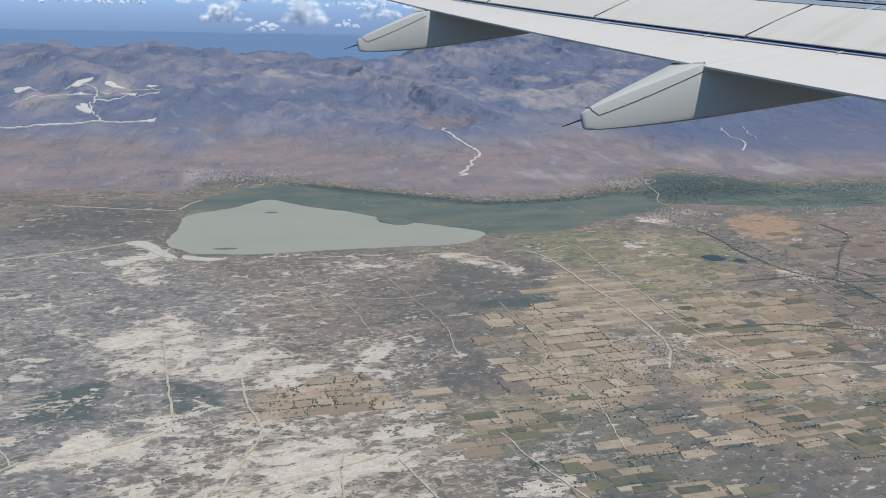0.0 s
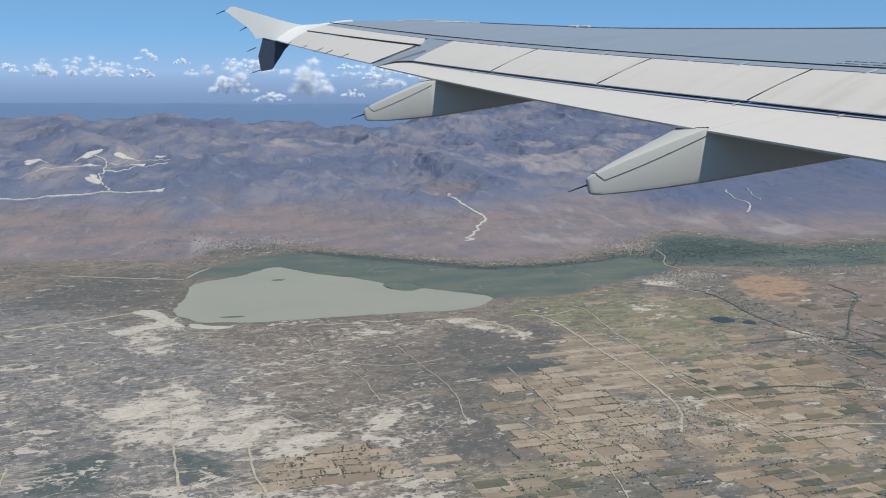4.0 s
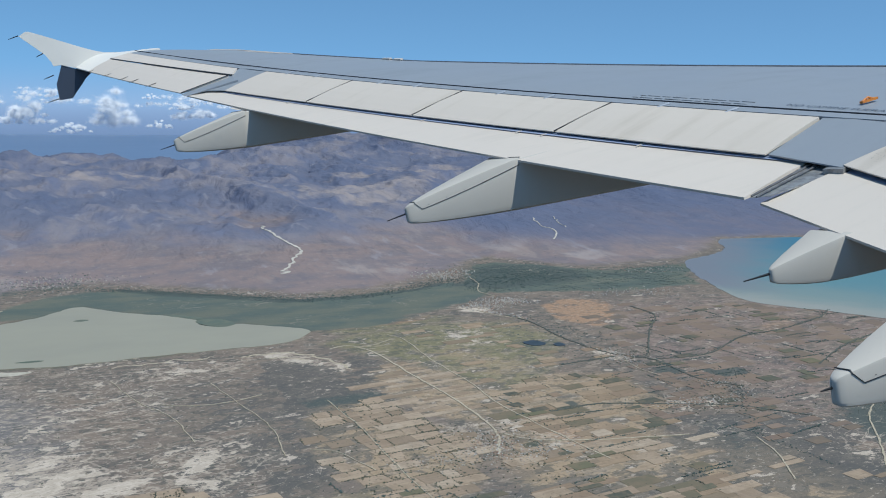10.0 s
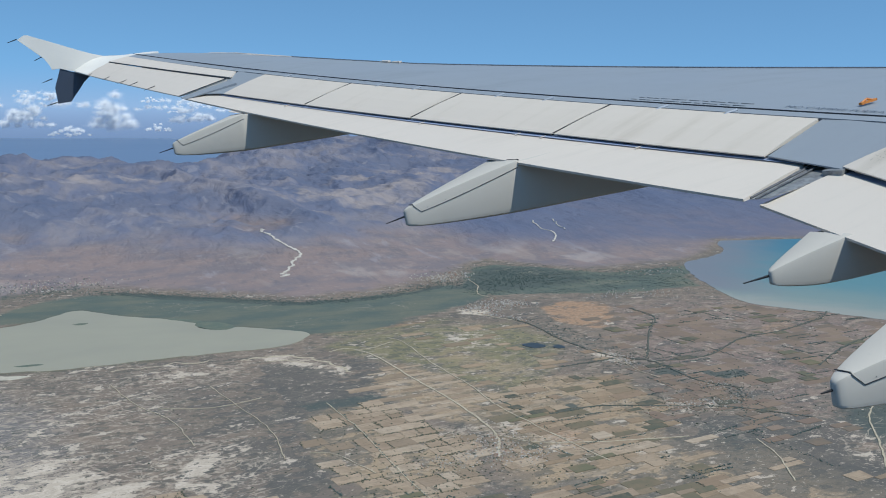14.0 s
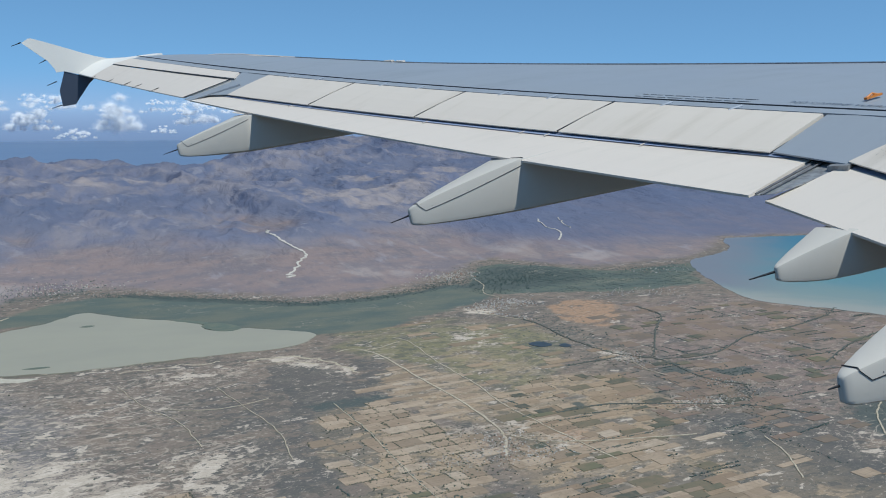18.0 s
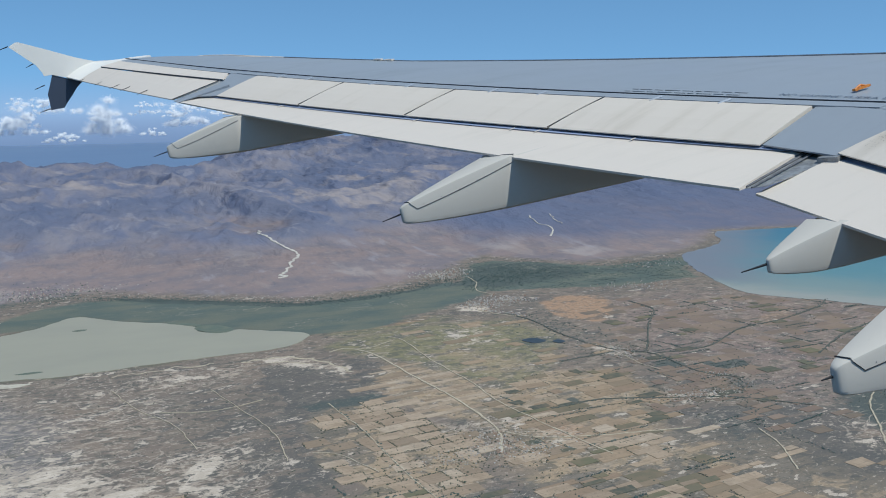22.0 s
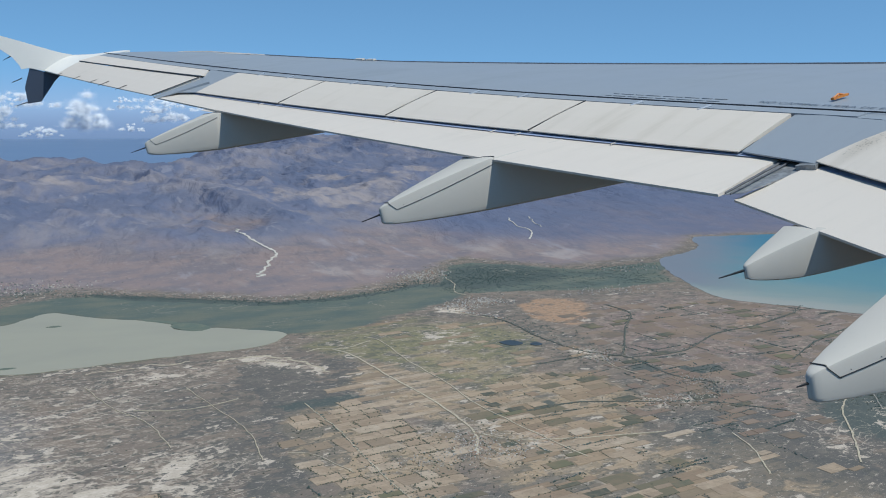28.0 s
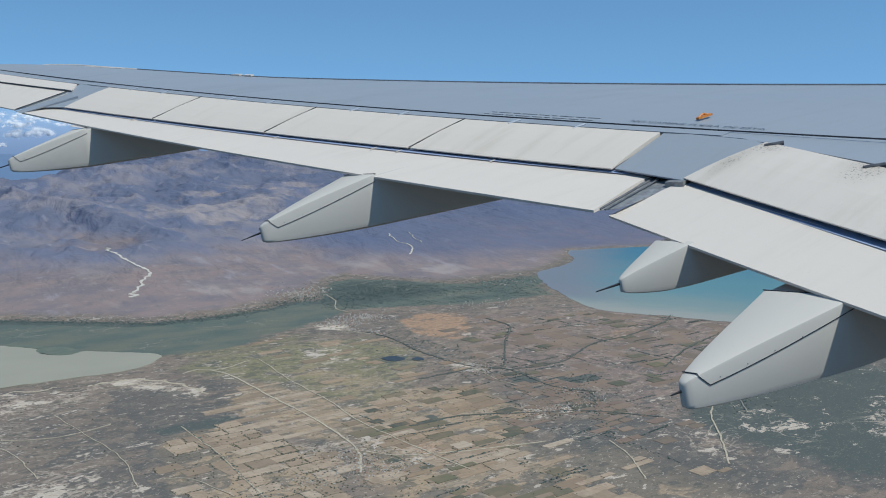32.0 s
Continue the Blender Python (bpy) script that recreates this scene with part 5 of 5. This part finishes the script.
def along(a, b, every, spread):
    a, b = Vector(a), Vector(b)
    n = max(1, int((b - a).length / every))
    return [tuple(a + (b - a) * ((i + rnd.random()) / n) + Vector((rnd.gauss(0, spread), rnd.gauss(0, spread)))) for i in range(n)]


def path_trees(points, every, spread):
    out = []
    for a, b in zip(points, points[1:]):
        out += along(a, b, every, spread)
    return out


def strewn(line, count):
    """Random places inside an outline."""
    out = []
    x0, x1 = min(p[0] for p in line), max(p[0] for p in line)
    y0, y1 = min(p[1] for p in line), max(p[1] for p in line)
    while len(out) < count:
        p = (rnd.uniform(x0, x1), rnd.uniform(y0, y1))
        if inside(line, *p) and noise.noise(Vector((p[0] * 0.05, p[1] * 0.05, 3.3))) > rnd.uniform(-0.6, 0.25):
            out.append(p)
    return out


def heap(x, y, sx, sy, count):
    return [(rnd.gauss(x, sx), rnd.gauss(y, sy)) for _ in range(count)]


hedge = []
for c in block_rows + farm_rows + orchard_rows:
    for i in range(4):
        if rnd.random() < (0.34 if c[0][0] < 175 else 0.16):
            hedge += along(c[i], c[(i + 1) % 4], 0.75, 0.22)
tree_clumps("hedge_trees", hedge, 0.30, LEAF, "dark hedges and small trees between plots", 1)
dots = strewn(BLOCK, 260) + heap(180, 360, 18, 16, 220) + heap(312, 470, 14, 16, 260) + heap(305, 384, 22, 12, 300) + heap(335, 405, 14, 14, 160)
dots += strewn(SOUTH, 300) + strewn(FARMS, 260) + strewn(EAST, 260) + strewn(WEST, 300) + heap(400, 352, 20, 12, 200) + heap(150, 350, 16, 16, 200)
tree_clumps("scattered_trees", dots, 0.32, LEAF, "scattered dark trees on the plain", 2)
def orchard_tree(seed):
    """A short tapered trunk, forking once, under a ragged crown of small leaf clumps."""
    rt = random.Random(seed)
    ob = new("orchard_tree")
    bm = bmesh.new()
    rod(bm, (0, 0, -0.1), (0.02, 0, 0.26), 0.05, 0.035, 5)
    for a in (0.5, 2.6, 4.4):
        rod(bm, (0.02, 0, 0.24), (0.16 * math.cos(a), 0.16 * math.sin(a), 0.46), 0.03, 0.015, 4)
    part("trunk", bm, BARK, ob)
    bm = bmesh.new()
    for k in range(26):
        a, u = rt.uniform(0, 6.28), rt.random() ** 0.6
        c = Vector((0.36 * u * math.cos(a), 0.36 * u * math.sin(a), 0.50 + 0.22 * rt.uniform(-0.8, 1) * (1.1 - u)))
        size = rt.uniform(0.07, 0.14)
        corners = [bm.verts.new(c + Vector([rt.gauss(0, 1) for _ in range(3)]).normalized() * size) for _ in range(4)]
        for f in ((0, 1, 2), (0, 3, 1), (1, 3, 2), (2, 3, 0)):
            bm.faces.new([corners[i] for i in f])
    part("crown", bm, LEAF, ob)
    return tagged(ob, "small dark orchard tree on pale ploughed soil", "tree", "orchard trees")


BARK = plain("bark", (0.12, 0.095, 0.07), 0.9, 0, (0.08, 0.065, 0.05), 8.0)
sorts = [orchard_tree(k) for k in range(4)]
for k, (x, y) in enumerate(strewn(ORCHARD, 90)):
    m = pose(x, y, 0.06, 0, 0, rnd.uniform(0, 360)) @ Matrix.Scale(rnd.uniform(0.9, 1.6), 4)
    if k < 4:
        sorts[k].matrix_basis = m
    else:
        copy_thing(sorts[k % 4], m)
lines = []
for pts in CANALS:
    lines += path_trees(pts, 1.2, 0.6)
lines += path_trees([(312, 596), (320, 560), (326, 520), (330, 480)], 2.2, 2.4) + path_trees([(392, 330), (430, 372), (482, 420), (530, 446)], 1.0, 1.0) + path_trees([(122, 450), (126, 397), (126, 348), (128, 318)], 1.2, 0.4)
lines += path_trees([(345, 400), (318, 366), (300, 330), (304, 290)], 1.0, 1.0) + heap(308, 545, 12, 26, 150) + heap(360, 424, 8, 6, 60)
for zone, count in ((EAST, 46), (FARMS, 26), (SOUTH, 22), ([(300, 470), (345, 470), (350, 330), (270, 300), (262, 350)], 22)):
    for x, y in strewn(zone, count):
        turn, reach = radians(rnd.choice((7.5, 7.5, 97.5)) + rnd.uniform(-6, 6)), rnd.uniform(6, 24)
        lines += along((x, y), (x + reach * math.cos(turn), y + reach * math.sin(turn)), 0.7, 0.25)
tree_clumps("tree_rows", lines, 0.38, WOOD, "rows of trees along canals and tracks", 3)
belt = path_trees([(20, 790), (52, 774), (102, 744), (138, 722), (171, 698), (221, 700), (254, 710), (290, 735), (318, 748)], 0.20, 5.5)
belt += heap(384, 758, 30, 26, 1300) + heap(345, 728, 22, 14, 400) + strewn([(300, 690), (330, 730), (440, 765), (528, 755), (545, 715), (515, 665), (430, 665), (340, 676)], 1500)
belt += heap(-20, 815, 34, 18, 600) + heap(540, 745, 26, 10, 160)
tree_clumps("grove", [p for p in belt if height_at(*p) < 9 and not inside(BAY_LINE, p[0] + 6, p[1])], 0.40, WOOD, "blue-green groves along the foot of the hills", 4)


# ---- villages ----
def house_material():
    m = Nodes("village_walls", 0.8, 0, 0.2)
    i = m.island()
    col = m.mix(m.step(i, 0.3, 0.34), (0.43, 0.40, 0.355), (0.36, 0.315, 0.255))
    col = m.mix(m.step(i, 0.58, 0.62), col, (0.36, 0.33, 0.29))
    col = m.mix(m.step(i, 0.82, 0.86), col, (0.30, 0.20, 0.15))
    return m.done(m.mix(m.calc("MULTIPLY", m.step(m.noise(m.pos, 3.0, 4, 0.6), 0.5, 0.7), 0.3), col, (0.25, 0.22, 0.19)))


HOUSE = house_material()


def village(spots_xy, size, label, seed):
    rnd = random.Random(seed)
    verts, faces = [], []
    for x, y in spots_xy:
        z = height_at(x, y)
        w, d, h = size * rnd.uniform(0.45, 1.0), size * rnd.uniform(0.36, 0.65), size * rnd.uniform(0.28, 0.5)
        a = radians(rnd.choice((7, 97)) + rnd.uniform(-12, 12))
        c, s = math.cos(a), math.sin(a)
        k = len(verts)
        for u, v, hh in ((-w, -d, -0.3), (w, -d, -0.3), (w, d, -0.3), (-w, d, -0.3), (-w, -d, h), (w, -d, h), (w, d, h), (-w, d, h), (-w, 0, h * 1.5), (w, 0, h * 1.5)):
            verts.append((x + (c * u - s * v) / 2, y + (s * u + c * v) / 2, z + hh))
        faces += [(k, k + 1, k + 5, k + 4), (k + 2, k + 3, k + 7, k + 6), (k + 1, k + 2, k + 6, k + 9, k + 5), (k + 3, k, k + 4, k + 8, k + 7), (k + 4, k + 5, k + 9, k + 8), (k + 6, k + 7, k + 8, k + 9)]
    return tagged(new("village_houses", mesh_of("village_houses", verts, faces, HOUSE)), label, "houses", "villages", "stuff")


def house(w, d, h):
    """A small gabled house: walls and a pitched roof with eaves."""
    ob = new("house")
    bm = loft([[(x, y, z) for x, z in ((-w, -0.2), (w, -0.2), (w, h), (0, h * 1.45), (-w, h))] for y in (-d, d)])
    part("wall", bm, WALL, ob)
    a, b, e = w + 0.07, d + 0.07, 0.05
    slope = 0.45 * h / w
    bm = loft([[(-a, y, h - 0.07 * slope + 0.01), (0, y, h * 1.45 + 0.01), (a, y, h - 0.07 * slope + 0.01), (a, y, h - 0.07 * slope + 0.01 + e), (0, y, h * 1.45 + 0.01 + e), (-a, y, h - 0.07 * slope + 0.01 + e)] for y in (-b, b)])
    part("roof", bm, ROOF, ob, "sun-bleached pitched roof")
    return tagged(ob, "small pale plastered village house with a pitched roof", "house", "village houses")


def tint_by_object(name, a, b, c):
    m = Nodes(name, 0.85, 0, 0.15)
    k = m.chance()
    col = m.mix(m.step(k, 0.35, 0.40), a, m.mix(m.step(k, 0.68, 0.72), b, c))
    return m.done(m.mix(m.calc("MULTIPLY", m.step(m.noise(m.pos, 3.0, 4, 0.6), 0.5, 0.7), 0.3), col, (0.22, 0.19, 0.16)))


WALL = tint_by_object("plaster", (0.46, 0.42, 0.36), (0.38, 0.33, 0.26), (0.42, 0.34, 0.27))
ROOF = tint_by_object("sheet_roof", (0.44, 0.42, 0.38), (0.34, 0.30, 0.25), (0.30, 0.19, 0.14))
kinds = [house(0.34, 0.24, 0.26), house(0.26, 0.26, 0.22), house(0.42, 0.22, 0.25), house(0.30, 0.20, 0.30)]
for k, (x, y) in enumerate(heap(176, 362, 7, 9, 120) + heap(186, 350, 12, 5, 60) + along((182, 378), (172, 346), 0.6, 2.2)):
    m = pose(x, y, 0, 0, 0, rnd.choice((7, 97)) + rnd.uniform(-12, 12))
    if k < 4:
        kinds[k].matrix_basis = m
    else:
        copy_thing(kinds[k % 4], m)
village(heap(176, 362, 9, 10, 140) + heap(190, 350, 14, 6, 120), 0.7, "pale sheds and yards round a dirt road junction", 1)
village(heap(296, 634, 8, 9, 170) + heap(320, 645, 9, 7, 220) + path_trees([(288, 618), (302, 600), (308, 585)], 0.6, 1.6), 1.25, "white town houses beside the marsh", 2)
village(heap(313, 474, 5, 10, 150), 0.95, "small pale hamlet houses among trees", 3)
village(heap(306, 384, 12, 4, 190), 0.85, "small pale hamlet houses among trees", 4)
village(heap(-14, 818, 24, 14, 180) + heap(14, 826, 8, 6, 50), 1.15, "grey village houses at the foot of the hills", 5)
village(path_trees([(40, 795), (90, 766), (138, 738), (171, 714), (221, 716), (262, 732), (290, 752)], 1.3, 5.0), 0.8, "white houses strung along the foot of the hills", 6)
village(heap(312, 764, 12, 8, 200) + heap(336, 780, 8, 6, 60), 1.3, "white village houses at the edge of the groves", 7)
village(heap(440, 650, 20, 8, 130), 1.0, "grey houses on the green shore plain", 8)
village(heap(150, 352, 10, 6, 110), 0.75, "small pale hamlet houses among trees", 9)
village(heap(404, 356, 10, 6, 80), 0.85, "small pale hamlet houses among trees", 10)
village(heap(2, 322, 14, 8, 110), 0.65, "small pale hamlet houses among trees", 11)
village(heap(336, 404, 8, 8, 80), 0.8, "small pale hamlet houses among trees", 12)
village([p for p in heap(520, 735, 24, 8, 60) if not inside(BAY_LINE, p[0] + 6, p[1])], 1.1, "white houses near the lake shore", 13)


# ---- clouds ----
def cloud_material():
    m = Nodes("cloud", 1.0, 0, 0.0)
    t = m.t
    lit = t.nodes.new("ShaderNodeBsdfDiffuse")
    lit.inputs[0].default_value = (0.88, 0.88, 0.88, 1)
    through_light = t.nodes.new("ShaderNodeBsdfTranslucent")
    through_light.inputs[0].default_value = (0.88, 0.88, 0.89, 1)
    both = t.nodes.new("ShaderNodeMixShader")
    both.inputs[0].default_value = 0.5
    t.links.new(lit.outputs[0], both.inputs[1])
    t.links.new(through_light.outputs[0], both.inputs[2])
    t.links.new(both.outputs[0], t.nodes["Material Output"].inputs["Surface"])
    return m.mat


CLOUD = cloud_material()


def cloud(az, el, wide, tall, far, seed, label, thin=1.0):
    """A fair-weather cloud: countless tiny flakes, dense in its puffs and thinning outwards; az, el and extents in degrees as seen from the aircraft."""
    rg = np.random.default_rng(seed)
    far = 4500 + 0.06 * far
    deg = far * math.pi / 180
    ob_at = (far * math.sin(radians(az)), far * math.cos(radians(az)), 150 + far * math.tan(radians(el)))
    puffs = 8 + int(wide * 5)
    u = rg.uniform(-1, 1, puffs)
    hgt = (1 - np.abs(u) ** 1.5) * rg.random(puffs) ** 1.2
    middle = np.stack([u * wide * 0.40 * deg, rg.uniform(-0.2, 0.2, puffs) * wide * deg, (hgt - 0.45) * tall * 0.66 * deg], -1)
    rad = deg * min(wide, tall) * rg.uniform(0.09, 0.22, puffs) * (1 - 0.35 * np.abs(u))
    n = int(20000 * wide * tall * thin)
    k = rg.choice(puffs, n, p=rad ** 2 / (rad ** 2).sum())
    way = rg.normal(size=(n, 3))
    way /= np.linalg.norm(way, axis=1)[:, None]
    lump = 1 + 0.30 * np.sin(way[:, 0] * 5 + k) * np.sin(way[:, 2] * 6 + 2.0 * k) + 0.2 * np.sin(way[:, 0] * 13 + way[:, 2] * 11 + k)
    out = np.abs(rg.normal(0.30, 0.42, n))
    out = np.where(out > 0.85, 0.85 + 0.25 * (out - 0.85), out)
    r = rad[k] * lump * out
    at = middle[k] + way * r[:, None] * np.array([1.5, 1.2, 0.9])
    # deep banks: the flakes of a puff lie one behind the other, so that sunlight reaches nearly all of them
    base = np.array([far * math.sin(radians(az)), far * math.cos(radians(az)), far * math.tan(radians(el))])
    at = (base + at) * (1 + rg.uniform(0.0, 0.065, n))[:, None] - base
    size = rg.uniform(0.55, 1.45, n) * (1.12 - 0.62 * out)
    face = way * 0.3 + rg.normal(size=(n, 3)) * 0.3 + np.array([0.25, -0.75, 0.75])
    face /= np.linalg.norm(face, axis=1)[:, None]
    a = np.cross(face, rg.normal(size=(n, 3)))
    a /= np.linalg.norm(a, axis=1)[:, None]
    b = np.cross(face, a) * size[:, None]
    a *= size[:, None]
    verts = np.stack([at + a, at + b, at - a - b], 1).reshape(-1, 3)
    ob = new("cloud", mesh_of("cloud", verts.tolist(), np.arange(3 * n).reshape(-1, 3).tolist(), CLOUD))
    ob.location = ob_at
    return tagged(ob, label, "cloud", "fair-weather clouds")


BIG = "tall white heaped cloud over the far sea"
SMALL = "small white ragged cloud over the far sea"
VEIL = "thin hazy cloud bank along the sea horizon"
for row in ((3.0, -0.3, 2.7, 2.9, 3700, 1, BIG), (-1.6, -0.6, 3.4, 1.9, 3600, 2, BIG), (0.6, -1.45, 2.8, 0.8, 3500, 3, SMALL), (5.4, -1.2, 1.8, 0.7, 3500, 4, SMALL), (-0.2, 0.5, 2.0, 0.7, 4000, 5, SMALL), (5.0, 0.4, 1.2, 0.5, 4000, 6, SMALL),
            (-11.9, 0.0, 1.7, 1.0, 3800, 7, SMALL), (-10.3, 0.0, 1.5, 0.8, 3700, 8, SMALL), (-6.5, 0.9, 1.4, 0.9, 3900, 9, SMALL), (-6.8, -0.1, 1.9, 0.7, 3700, 10, SMALL), (-4.5, 0.6, 1.2, 0.5, 3900, 11, SMALL), (-8.6, -0.1, 1.8, 0.7, 3800, 16, SMALL),
            (7.4, -0.3, 2.8, 1.7, 3800, 12, BIG), (10.2, -0.8, 1.8, 1.2, 3700, 13, SMALL), (-13.8, 0.1, 1.6, 0.7, 3800, 14, SMALL), (6.4, -0.2, 1.0, 0.5, 4000, 15, SMALL)):
    cloud(*row)
for row in ((-10.0, 0.35, 9.0, 1.3, 4300, 21, VEIL, 0.16), (-1.0, 0.3, 9.0, 1.6, 4300, 22, VEIL, 0.16), (7.0, 0.2, 7.0, 1.4, 4300, 23, VEIL, 0.16)):
    cloud(*row)
